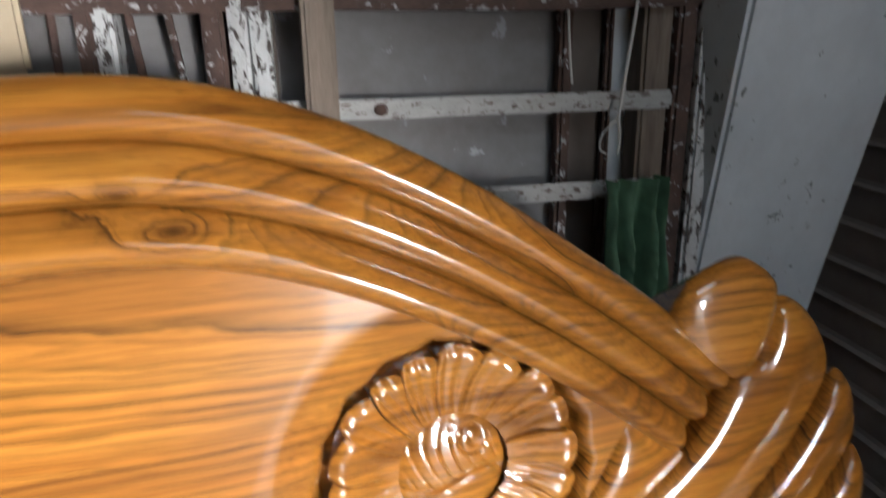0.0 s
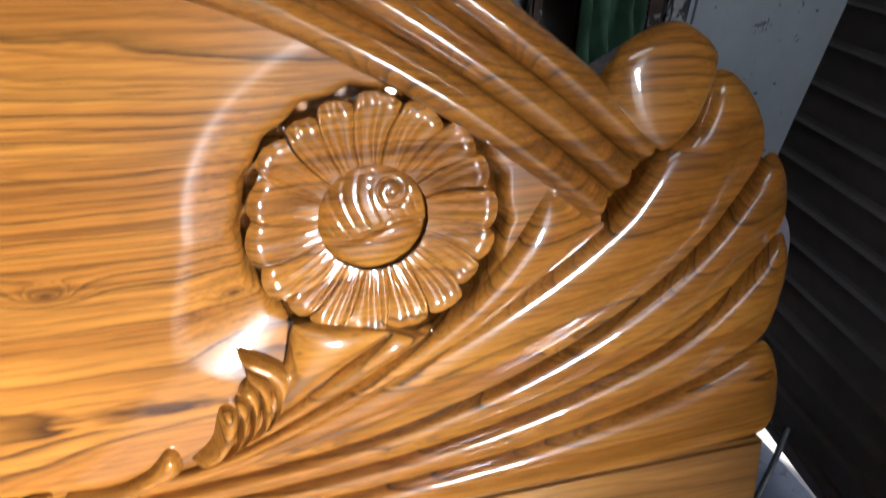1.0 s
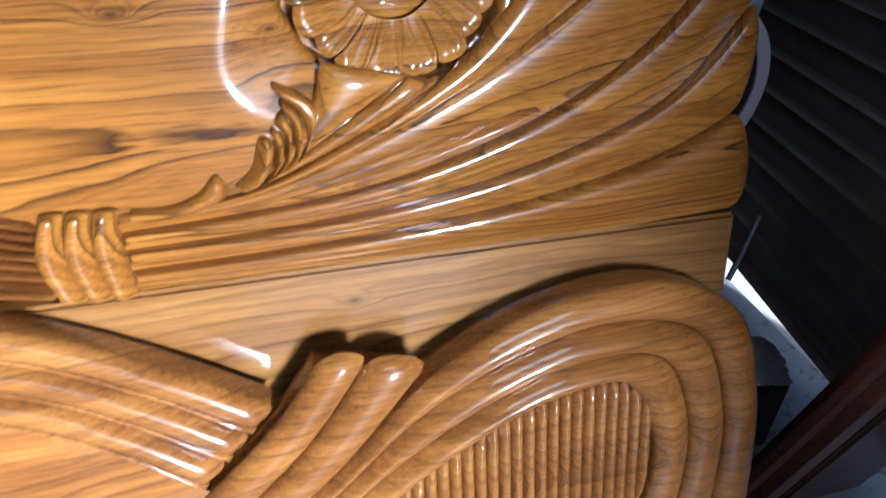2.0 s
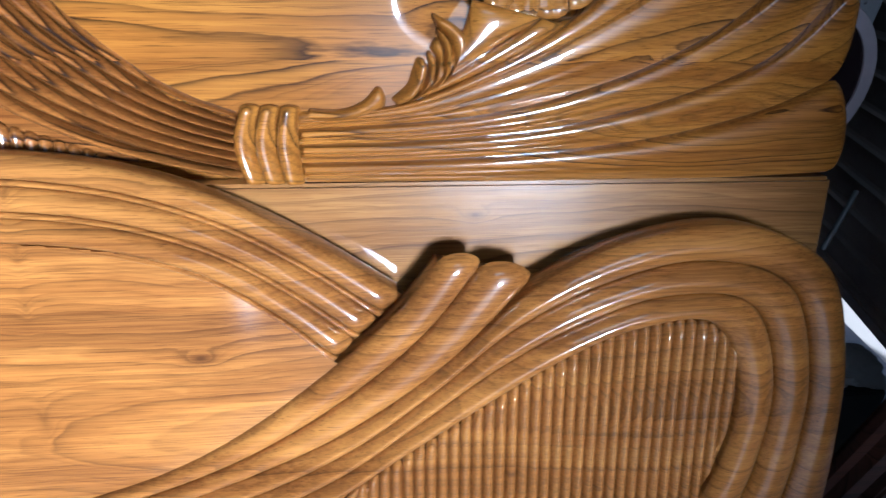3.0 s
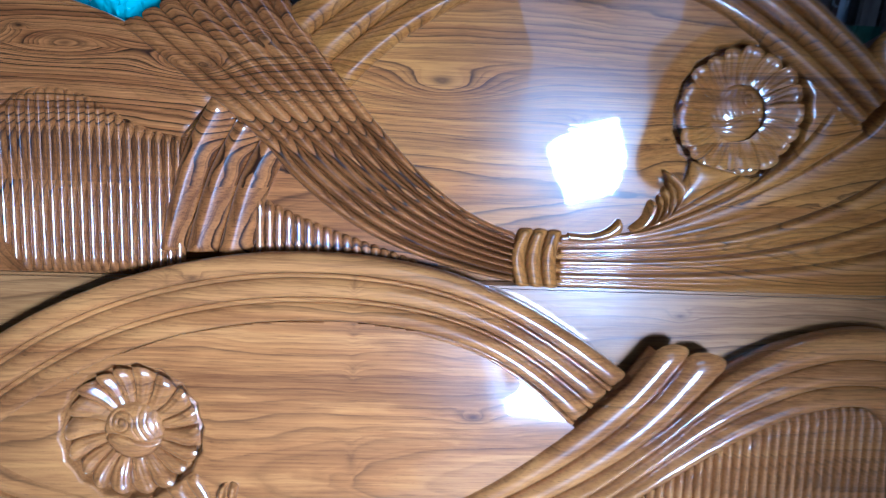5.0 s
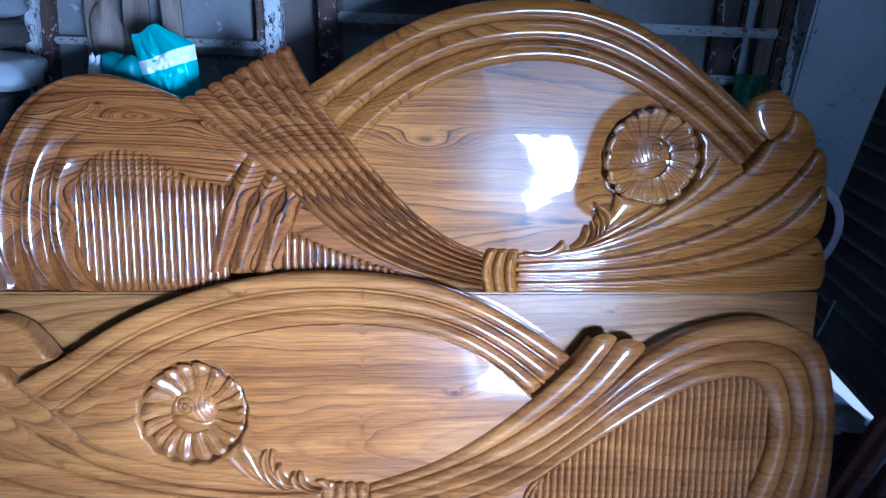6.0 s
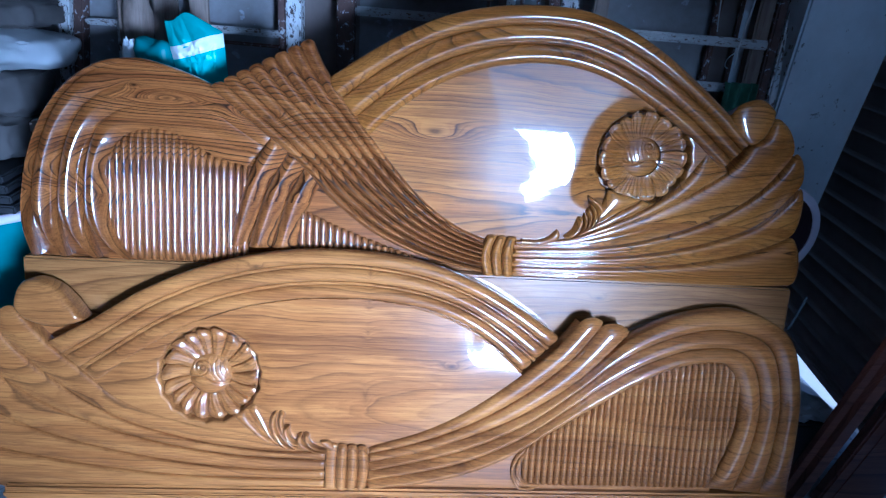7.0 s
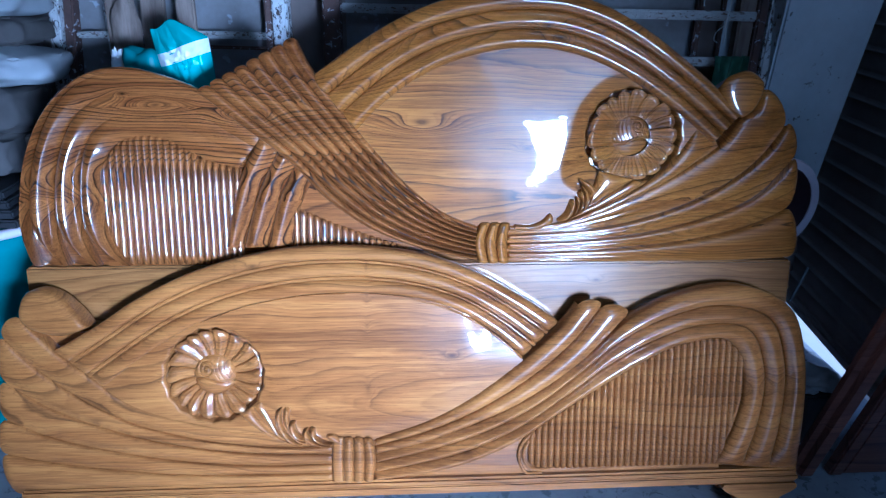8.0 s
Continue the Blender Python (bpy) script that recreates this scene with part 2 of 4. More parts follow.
WHITEWASH = worn("cream_distempered_wall", (0.38, 0.33, 0.25), (0.29, 0.24, 0.17), None, 2.0, 0.9)
TEAL = plain("teal_woven_plastic", (0.045, 0.37, 0.36), 0.35, 0.2)
TEAL_DARK = plain("dark_teal_plastic", (0.02, 0.17, 0.18), 0.45, 0.2)
WHITE_PLASTIC = plain("white_plastic", (0.74, 0.76, 0.80), 0.35, 0.06)
LILAC_PLASTIC = plain("pale_lilac_plastic", (0.68, 0.62, 0.68), 0.4, 0.08)
GREEN_CLOTH = plain("dark_green_cloth", (0.066, 0.135, 0.080), 0.9, 0.3, 0, 30)
SACK = plain("pale_sackcloth", (0.36, 0.375, 0.39), 0.8, 0.12, 0, 8)
CARTON = plain("grey_brown_carton", (0.075, 0.068, 0.064), 0.85, 0.2, 0, 9)
CREAM = worn("cream_board", (0.46, 0.37, 0.26), (0.36, 0.28, 0.19), None, 5, 0.8)
CORD = plain("white_cord", (0.50, 0.49, 0.47), 0.6, 0.1)
CLEAR_GREY = plain("smoky_plastic", (0.09, 0.095, 0.10), 0.25, 0.1)
MAROON = plain("dark_maroon_plastic", (0.035, 0.02, 0.026), 0.5, 0.1)
BLACK = plain("black_rubber", (0.02, 0.02, 0.022), 0.6, 0.2)


# ---------------------------------------------------------------- mesh helpers
def link_mesh(name, verts, faces, material, parent=None, label="", smooth=40):
    me = bpy.data.meshes.new(name)
    me.from_pydata([tuple(v) for v in verts], [], faces)
    me.update()
    bm = bmesh.new()
    bm.from_mesh(me)
    bmesh.ops.recalc_face_normals(bm, faces=bm.faces)
    bm.to_mesh(me)
    bm.free()
    if smooth:
        me.shade_smooth()
        me.set_sharp_from_angle(angle=radians(smooth))
    me.materials.append(material)
    ob = new(name, me)
    if parent:
        ob.parent = parent
    if label:
        ob["label"] = label
    return ob


def part(name, bm, material, parent=None, label="", smooth=40):
    me = bpy.data.meshes.new(name)
    bm.to_mesh(me)
    bm.free()
    if smooth:
        me.shade_smooth()
        me.set_sharp_from_angle(angle=radians(smooth))
    me.materials.append(material)
    ob = new(name, me)
    if parent:
        ob.parent = parent
    if label:
        ob["label"] = label
    return ob


def empty(name, m, label, category, group="", kind=""):
    ob = new(name)
    ob.empty_display_size = 0.1
    ob.matrix_world = m
    return tagged(ob, label, category, group, kind)


def box(x0, x1, y0, y1, z0, z1, bevel=0.004, seg=2):
    bm = bmesh.new()
    bmesh.ops.create_cube(bm, size=1)
    for v in bm.verts:
        v.co = (x0 + (v.co.x + 0.5) * (x1 - x0), y0 + (v.co.y + 0.5) * (y1 - y0), z0 + (v.co.z + 0.5) * (z1 - z0))
    if bevel:
        bmesh.ops.bevel(bm, geom=bm.edges[:], offset=bevel, segments=seg, affect="EDGES")
    return bm


def rough_box(x0, x1, y0, y1, z0, z1, cuts=8, amount=0.004, scale=9.0, bevel=0.005):
    """A long box with a worn, uneven surface."""
    bm = box(x0, x1, y0, y1, z0, z1, bevel)
    axis = max(range(3), key=lambda i: (x1 - x0, y1 - y0, z1 - z0)[i])
    lo, hi = ((x0, x1), (y0, y1), (z0, z1))[axis]
    for k in range(1, cuts):
        no, co = [0, 0, 0], [0, 0, 0]
        no[axis], co[axis] = 1, lo + (hi - lo) * k / cuts
        bmesh.ops.bisect_plane(bm, geom=bm.verts[:] + bm.edges[:] + bm.faces[:], plane_co=co, plane_no=no)
    for v in bm.verts:
        v.co += noise.noise_vector(v.co * scale) * amount
    return bm


def tube(points, radius, n=8, closed_ends=True, taper=None):
    """A round bar along a smooth line through the points."""
    pts = [Vector(p) for p in points]
    verts, faces = [], []
    up = Vector((0.1, 0.3, 1)).normalized()
    for i, p in enumerate(pts):
        d = (pts[min(i + 1, len(pts) - 1)] - pts[max(i - 1, 0)]).normalized()
        a = d.cross(up)
        a = a.normalized() if a.length > 1e-4 else d.cross(Vector((1, 0, 0))).normalized()
        b = d.cross(a)
        r = radius * (taper(i / (len(pts) - 1)) if taper else 1)
        verts += [p + (a * math.cos(t) + b * math.sin(t)) * r for t in (2 * math.pi * k / n for k in range(n))]
    for i in range(len(pts) - 1):
        for k in range(n):
            faces.append((i * n + k, i * n + (k + 1) % n, (i + 1) * n + (k + 1) % n, (i + 1) * n + k))
    if closed_ends:
        faces += [tuple(range(n)), tuple(range((len(pts) - 1) * n, len(pts) * n))]
    return verts, faces


def smooth_line(points, n):
    """n points at even steps along a Catmull-Rom line through the points."""
    p = np.array(points, float)
    p = np.vstack([2 * p[0] - p[1], p, 2 * p[-1] - p[-2]])
    out = []
    for i in range(1, len(p) - 2):
        a, b, c, d = p[i - 1:i + 3]
        for t in np.linspace(0, 1, 24, endpoint=False):
            out.append(0.5 * (2 * b + (c - a) * t + (2 * a - 5 * b + 4 * c - d) * t * t + (3 * b - a - 3 * c + d) * t ** 3))
    out.append(p[-2])
    out = np.array(out)
    run = np.r_[0, np.cumsum(np.linalg.norm(np.diff(out, axis=0), axis=1))]
    at = np.linspace(0, run[-1], n)
    return np.stack([np.interp(at, run, out[:, k]) for k in range(out.shape[1])], 1)


def soft_step(v, width):
    return 1 / (1 + math.exp(-max(-40, min(40, v / width))))


def carved_rib(name, a, b, parent, material, height=0.016, base=0.0, back=0.037, length=56, across=12, round0=0.0, round1=0.0, fade0=0.03, fade1=0.03, flat=2.0, lean=0.0, swell=None, rake=0.0, claw=0.0, step=0.0, groove=0.0):
    """One carved rib between two lines a and b on the board: a rounded ridge, rounded or fading at its ends."""
    A, B = smooth_line(a, 200), smooth_line(b, 200)
    width = np.linalg.norm(A - B, axis=1).mean()
    span = np.linalg.norm(np.diff((A + B) / 2, axis=0), axis=1).sum()
    k = width / 2 / span
    verts, faces = [], []
    row = across + 3
    for i in range(length + 1):
        s = i / length
        s = s * s * (3 - 2 * s) * 0.35 + s * 0.65
        for j in range(-1, across + 2):
            w = min(max(j / across, 0), 1)
            c = 1 - math.sqrt(max(0, 1 - (2 * w - 1) ** 2))
            lo, hi = round0 * k * c, 1 - round1 * k * c
            t = lo + (hi - lo) * s
            f = t * 199
            q = min(int(f), 198)
            pa, pb = A[q] + (A[q + 1] - A[q]) * (f - q), B[q] + (B[q + 1] - B[q]) * (f - q)
            if claw and t < claw:
                w = w + (1 - w) * (1 - t / claw) ** 1.6
            pt = pa + (pb - pa) * w
            e0 = min(1, max(0, (t - lo) / max(fade0, 1e-4))) if fade0 else 1
            e1 = min(1, max(0, (hi - t) / max(fade1, 1e-4))) if fade1 else 1
            w = min(max(j / across, 0), 1)
            u = w ** (1 + lean) if lean >= 0 else 1 - (1 - w) ** (1 - lean)
            ridge = max(0, 1 - abs(2 * u - 1) ** flat) ** 0.62 * math.sqrt(e0 * (2 - e0)) * math.sqrt(e1 * (2 - e1))
            h = height * (swell(t) if swell else 1)
            y = back if j in (-1, across + 1) else base - h * (ridge + step * w * e0 * e1) + rake * (min(max(pt[1], 0.65), 0.92) - 0.65)
            if groove and 0 <= j <= across:
                y += groove * soft_step(t - 0.58, 0.12) * (math.exp(-((w - 0.50) / 0.07) ** 2) + 0.6 * math.exp(-((w - 0.76) / 0.06) ** 2))
            verts.append((pt[0], y, pt[1]))
    for i in range(length):
        for j in range(row - 1):
            faces.append((i * row + j, i * row + j + 1, (i + 1) * row + j + 1, (i + 1) * row + j))
    faces += [tuple(range(row)), tuple(range(length * row, (length + 1) * row))]
    return link_mesh(name, verts, faces, material, parent, smooth=50)


def between(a, b, k):
    A, B = smooth_line(a, 12), smooth_line(b, 12)
    return [tuple(p) for p in A + (B - A) * k]


def reach(line, d):
    """The line begun a little earlier, straight on."""
    a, b = Vector(line[0]), Vector(line[1])
    return [tuple(a + (a - b).normalized() * d)] + list(line[1:])


def rib_set(name, a, b, n, parent, material, **kw):
    """n ribs side by side between the lines a and b."""
    return [carved_rib(name, between(a, b, i / n), between(a, b, (i + 1) / n), parent, material, **kw) for i in range(n)]


def inside(x, z, poly):
    hit = False
    for (x0, z0), (x1, z1) in zip(poly, poly[1:] + poly[:1]):
        if (z0 > z) != (z1 > z) and x < x0 + (z - z0) / (z1 - z0) * (x1 - x0):
            hit = not hit
    return hit


def slab(name, outline, front, back, material, parent, bevel=0.006):
    """A flat board with a shaped outline and eased edges."""
    bm = bmesh.new()
    ring = [bm.verts.new((x, front, z)) for x, z in outline]
    face = bm.faces.new(ring)
    got = bmesh.ops.extrude_face_region(bm, geom=[face])
    for v in got["geom"]:
        if isinstance(v, bmesh.types.BMVert):
            v.co.y = back
    bmesh.ops.recalc_face_normals(bm, faces=bm.faces)
    return part(name, bm, material, parent, smooth=35)


def panel(name, poly, height, parent, material, step=0.008):
    """A gently swelling field inside an outline; height(x, z) gives its relief."""
    xs, zs = [p[0] for p in poly], [p[1] for p in poly]
    nx, nz = int((max(xs) - min(xs)) / step) + 2, int((max(zs) - min(zs)) / step) + 2
    index, verts, faces = {}, [], []

    def at(i, j):
        if (i, j) not in index:
            x, z = min(xs) + i * step, min(zs) + j * step
            index[i, j] = len(verts)
            verts.append((x, height(x, z), z))
        return index[i, j]

    for i in range(nx):
        for j in range(nz):
            if inside(min(xs) + (i + 0.5) * step, min(zs) + (j + 0.5) * step, poly):
                faces.append((at(i, j), at(i + 1, j), at(i + 1, j + 1), at(i, j + 1)))
    return link_mesh(name, verts, faces, material, parent, smooth=180)


def flutes(name, top, bottom, x0, x1, n, parent, material, tilt=0.0, height=0.006, base=0.004, rake=0.0):
    """Upright half-round flutes side by side at even steps, each one part, ending on a top and a bottom line."""
    T, B = smooth_line(top, 120), smooth_line(bottom, 120)
    step = (x1 - x0) / n
    for i in range(n):
        verts, faces, across, length = [], [], 7, 16
        for s in range(length + 1):
            f = s / length
            f = f * f * (3 - 2 * f) * 0.5 + f * 0.5
            for j in range(-1, across + 2):
                w = min(max(j / across, 0), 1)
                x = x0 + (i + w) * step
                cap = 1 - math.sqrt(max(0, 1 - (2 * w - 1) ** 2))
                z0 = np.interp(x, B[:, 0], B[:, 1]) + 0.3 * step * cap
                z1 = np.interp(x + tilt, T[:, 0], T[:, 1]) - 0.5 * step * cap
                e = max(0, min(1, (z1 - z0) * f / 0.010, (z1 - z0) * (1 - f) / 0.010))
                y = base - height * math.sin(math.pi * w) ** 0.8 * math.sqrt(e * (2 - e))
                if j in (-1, across + 1):
                    y = base + 0.004
                z = z0 + (z1 - z0) * f
                verts.append((x + tilt * f, y + rake * (z - 0.65), z))
        row = across + 3
        for s in range(length):
            for j in range(row - 1):
                a = s * row + j
                faces.append((a, a + 1, a + row + 1, a + row))
        faces += [tuple(range(row)), tuple(range(length * row, (length + 1) * row))]
        link_mesh(name, verts, faces, material, parent, smooth=60)


def flower(cx, cz, radius, parent, material, petals=18, turn=0.0, eye=(0.37, 0.50), curl=0.30, side=1, base=0.006, deep=0.3, rise=1.0, start=0.0040, bowl=0.0105, dome=0.020, carve=1.0, cup=0.0, twist=0.0, fluting=0.0):
    """A carved sunflower: ruffled petals round a disc with a spiral and wavy cuts."""
    inner = radius * 0.47
    verts, faces, na, nr = [(cx, base + 0.007 - dome, cz)], [], 96, 34
    ex, ez = eye

    def relief(u, v):
        r = math.hypot(u, v)
        y = base + 0.007 - dome * math.sqrt(max(0, 1 - r * r * 0.90))
        du, dv = u - ex, v - ez
        d, a = math.hypot(du, dv), math.atan2(dv, du)
        wave = v + 0.24 - 0.13 * math.sin(3.2 * u * side)
        y -= 0.0022 * math.exp(-(d / 0.10) ** 2)
        if d < curl:
            y += 0.0016 * carve * max(0, math.cos(2 * math.pi * (d * 1.9 / curl - side * a / (2 * math.pi)))) ** 2 * min(1, d / 0.1)
        elif wave > 0:
            g = (u + 0.26 * math.sin(2.4 * v + 0.5)) * 4.4
            y += 0.0011 * carve * max(0, math.cos(2 * math.pi * g)) ** 20 * min(1, (d - curl) / 0.12)
        else:
            y += 0.0011 * max(0, math.cos(2 * math.pi * (v + 0.07 * math.sin(5 * u)) * 4.6)) ** 20
        return y + 0.0024 * carve * math.exp(-(wave / 0.055) ** 2)

    for i in range(1, nr + 1):
        for k in range(na):
            a = 2 * math.pi * k / na
            u, v = i / nr * math.cos(a), i / nr * math.sin(a)
            verts.append((cx + inner * u, relief(u, v) if i < nr else base + 0.01, cz + inner * v))
    for k in range(na):
        faces.append((0, 1 + k, 1 + (k + 1) % na))
    for i in range(nr - 1):
        for k in range(na):
            faces.append((1 + i * na + k, 1 + i * na + (k + 1) % na, 1 + (i + 1) * na + (k + 1) % na, 1 + (i + 1) * na + k))
    disc = link_mesh("flower", verts, faces, material, parent, smooth=60)
    for k in range(petals):
        a0, a1 = (turn + 2 * math.pi * (k + q + 0.16 * math.sin((k + q) * 5.1)) / petals for q in (0, 1))
        heel = 0.5 + 0.5 * math.sin(k * 3.7 + 1.0)
        length = 1.0 + 0.022 * math.sin(k * 2.4)
        verts, faces, na, nr = [], [], 18, 18
        for i in range(nr + 1):
            f = i / nr
            for j in range(-1, na + 2):
                w = min(max(j / na, 0), 1)
                ang = a0 + (a1 - a0) * (w + 0.16 * f * f * math.sin(math.pi * w)) + twist * (f * f - 0.35)
                rim = radius * length * (1 - 0.075 * abs(2 * w - 1) ** 2.4)
                r = inner * 0.94 + (rim - inner * 0.94) * f
                dish = 0.72 * math.sin(math.pi * w) ** 0.8 + 0.28 * w * (1 - soft_step(w - 0.95, 0.015))
                dish = dish * (1 - cup) + cup * (1 - math.sin(math.pi * w) ** 1.3)
                vein = -0.0007 * max(0, math.cos((w + 0.05 * math.sin(k * 1.9)) * 8 * math.pi)) ** 3 * math.sin(math.pi * min(1, f * 1.4 + 0.1)) * (1 - f)
                lift = rise * (start + bowl * f ** 1.15 + 0.0018 * math.sin(2.3 * k) * f - 0.0014 * max(0, f - 0.82) / 0.18)
                y = base - lift * (1 - deep + deep * dish) - vein + 0.0016 * f * noise.noise(Vector((cx + r * math.cos(ang) * 38, k * 0.7, r * math.sin(ang) * 38)))
                strand = abs(math.sin((w + 0.03 * math.sin(6 * f + k)) * 3 * math.pi))
                y += fluting * (1 - strand ** 0.7) * min(1, f * 3) * (1.15 - 0.6 * f)
                y += fluting * 1.8 * max(0, f - 0.80) / 0.20 * (f - 0.80) / 0.20 + fluting * heel * f * (w - 0.5)
                if j in (-1, na + 1):
                    y = base + 0.012
                verts.append((cx + r * math.cos(ang), y, cz + r * math.sin(ang)))
        row = na + 3
        for i in range(nr):
            for j in range(row - 1):
                faces.append((i * row + j, i * row + j + 1, (i + 1) * row + j + 1, (i + 1) * row + j))
        end = [nr * row + j for j in range(row)]
        faces.append(tuple(end))
        link_mesh("petal", verts, faces, material, disc, smooth=50)


# ---------------------------------------------------------------- headboard
head = empty("headboard", BOARD, "glossy carved teak bed headboard leaning on the window", "headboard")
H_SWASH_OUT = [(-0.905, 0.644), (-0.905, 0.743), (-0.892, 0.846), (-0.860, 0.945), (-0.803, 1.030), (-0.738, 1.075), (-0.666, 1.092), (-0.573, 1.074), (-0.487, 1.040), (-0.412, 0.981), (-0.365, 0.944)]
H_SWASH_IN = [(-0.690, 0.648), (-0.716, 0.742), (-0.723, 0.833), (-0.714, 0.890), (-0.679, 0.930), (-0.622, 0.946), (-0.563, 0.931), (-0.493, 0.892), (-0.420, 0.873)]
H_LFAN_TOP = [(-0.276, 1.149), (-0.241, 1.081), (-0.150, 0.962), (-0.046, 0.844), (0.046, 0.771), (0.128, 0.737)]
H_LFAN_LOW = [(-0.490, 1.036), (-0.389, 0.956), (-0.306, 0.890), (-0.227, 0.805), (-0.125, 0.731), (-0.000, 0.680), (0.130, 0.651)]
H_ARCH_OUT = [(-0.236, 1.082), (-0.180, 1.122), (-0.095, 1.176), (0.010, 1.226), (0.130, 1.254), (0.250, 1.260), (0.345, 1.248), (0.450, 1.207), (0.550, 1.146), (0.664, 1.062), (0.738, 0.998)]
H_ARCH_IN = [(-0.145, 0.962), (-0.076, 1.028), (0.012, 1.085), (0.112, 1.122), (0.212, 1.138), (0.314, 1.131), (0.415, 1.098), (0.500, 1.053), (0.572, 1.008), (0.674, 0.928)]
H_BAND_L = [(0.133, 0.747), (0.119, 0.700), (0.131, 0.647)]
H_BAND_R = [(0.203, 0.745), (0.197, 0.700), (0.202, 0.645)]
H_FAN_12 = [(0.778, 1.055), (0.764, 1.007), (0.734, 0.988), (0.692, 0.929), (0.598, 0.863), (0.468, 0.796), (0.335, 0.746), (0.196, 0.731)]
H_FAN_23 = [(0.846, 0.974), (0.786, 0.890), (0.685, 0.816), (0.553, 0.761), (0.404, 0.728), (0.197, 0.714)]
H_FAN_34 = [(0.876, 0.897), (0.797, 0.808), (0.679, 0.754), (0.529, 0.717), (0.365, 0.700), (0.198, 0.695)]
H_FAN_45 = [(0.878, 0.776), (0.793, 0.736), (0.643, 0.699), (0.477, 0.681), (0.339, 0.674), (0.198, 0.672)]
H_FAN_6 = [(0.905, 0.652), (0.762, 0.646), (0.550, 0.645), (0.341, 0.646), (0.199, 0.647)]
H_LEAF_A_L = [(-0.368, 0.946), (-0.415, 0.858), (-0.443, 0.767), (-0.461, 0.687)]
H_LEAF_A_R = [(-0.327, 0.915), (-0.372, 0.832), (-0.400, 0.753), (-0.420, 0.686)]
H_LEAF_B_L = [(-0.327, 0.915), (-0.372, 0.832), (-0.400, 0.753), (-0.418, 0.686)]
H_LEAF_B_R = [(-0.286, 0.890), (-0.325, 0.819), (-0.349, 0.746), (-0.368, 0.686)]
H_LEAF_C_L = [(-0.286, 0.890), (-0.325, 0.819), (-0.349, 0.746), (-0.366, 0.686)]
H_LEAF_C_R = [(-0.244, 0.863), (-0.272, 0.812), (-0.294, 0.753), (-0.310, 0.685)]
H_LOBE1_R = [(0.775, 1.092), (0.784, 1.060), (0.766, 1.012), (0.736, 0.990)]
H_LOBE1_L = [(0.700, 1.098), (0.672, 1.060), (0.690, 1.015), (0.728, 0.988)]
# solid board behind the carving
left_out = [tuple(p) for p in smooth_line(H_SWASH_OUT, 40)]
arch_out = [tuple(p) for p in smooth_line(H_ARCH_OUT, 50)]
outline = [(-0.915, 0.04)] + [(-0.905, 0.64)] + [(x + 0.006, z - 0.006) for x, z in left_out[:30]] + [(-0.47, 1.03), (-0.29, 1.10), (-0.25, 1.07)]
outline += [(x, z - 0.008) for x, z in arch_out[1:-3]] + [(0.72, 1.02), (0.77, 1.03), (0.83, 0.98), (0.86, 0.93), (0.875, 0.80), (0.885, 0.66), (0.905, 0.64), (0.905, 0.04)]
slab("back_board", outline, 0.034, 0.052, TEAK, head)
# plain pale rail below the carving
bm = box(-0.915, 0.908, -0.002, 0.034, 0.04, 0.644, 0.005)
for v in bm.verts:
    v.co.y += 0.06 * (v.co.z - 0.60)
part("rail", bm, PALE_RAIL, head, "paler flat bottom rail")

FX, FZ, FR = 0.484, 0.945, 0.105


def head_field(x, z):
    dx, dz = x - FX, z - FZ
    d, a = math.hypot(dx, dz), math.atan2(dz, dx)
    edge = FR + 0.042 + 0.042 * math.exp(-((a + 2.55) / 0.36) ** 2)
    shoulder = 0.26 * 0.0030 * math.log1p(math.exp(min(40, (edge - max(d, FR)) / 0.0030))) * soft_step(0.035 - dx, 0.022)
    rim = FR * (1.055 - 0.040 * abs(math.sin((a - 0.3) * 9.0)))
    cut = (0.024 + 0.5 * max(0, d - 0.88 * FR)) * soft_step(rim - d, 0.0012)
    swell = 0.004 + 0.009 * (1 - ((x - 0.25) / 0.55) ** 2) * (1 - ((z - 0.93) / 0.32) ** 2)
    wave = 0.0021 * noise.noise(Vector((x * 6, 0.3, z * 8)))
    return 0.008 - swell + shoulder + cut + wave


field = [(-0.16, 0.95), (-0.05, 0.83), (0.05, 0.755), (0.13, 0.725), (0.21, 0.72), (0.42, 0.76), (0.60, 0.85), (0.69, 0.915), (0.67, 0.955), (0.58, 1.025), (0.51, 1.070), (0.42, 1.115), (0.32, 1.148), (0.21, 1.156), (0.11, 1.140), (0.005, 1.103), (-0.085, 1.045)]
panel("panel", field, head_field, head, TEAK, 0.003)

rib_set("arch_rib", reach(H_ARCH_OUT, 0.022), reach(H_ARCH_IN, 0.012), 3, head, TEAK, height=0.020, base=0.004, back=0.037, length=80, across=16, fade0=0.014, fade1=0.010, flat=1.55, lean=0.4)
H_SWASH_A = [(-0.893, 0.648), (-0.904, 0.690)] + H_SWASH_OUT[1:]
H_SWASH_B = [(-0.672, 0.648), (-0.698, 0.690)] + H_SWASH_IN[1:]
for k0, k1 in ((0.0, 0.07), (0.07, 0.36), (0.36, 0.67), (0.67, 1.0)):
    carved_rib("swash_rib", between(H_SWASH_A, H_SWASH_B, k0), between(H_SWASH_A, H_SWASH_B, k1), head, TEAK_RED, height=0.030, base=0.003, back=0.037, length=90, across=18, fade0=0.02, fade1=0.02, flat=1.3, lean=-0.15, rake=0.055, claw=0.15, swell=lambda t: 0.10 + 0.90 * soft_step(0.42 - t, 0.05))
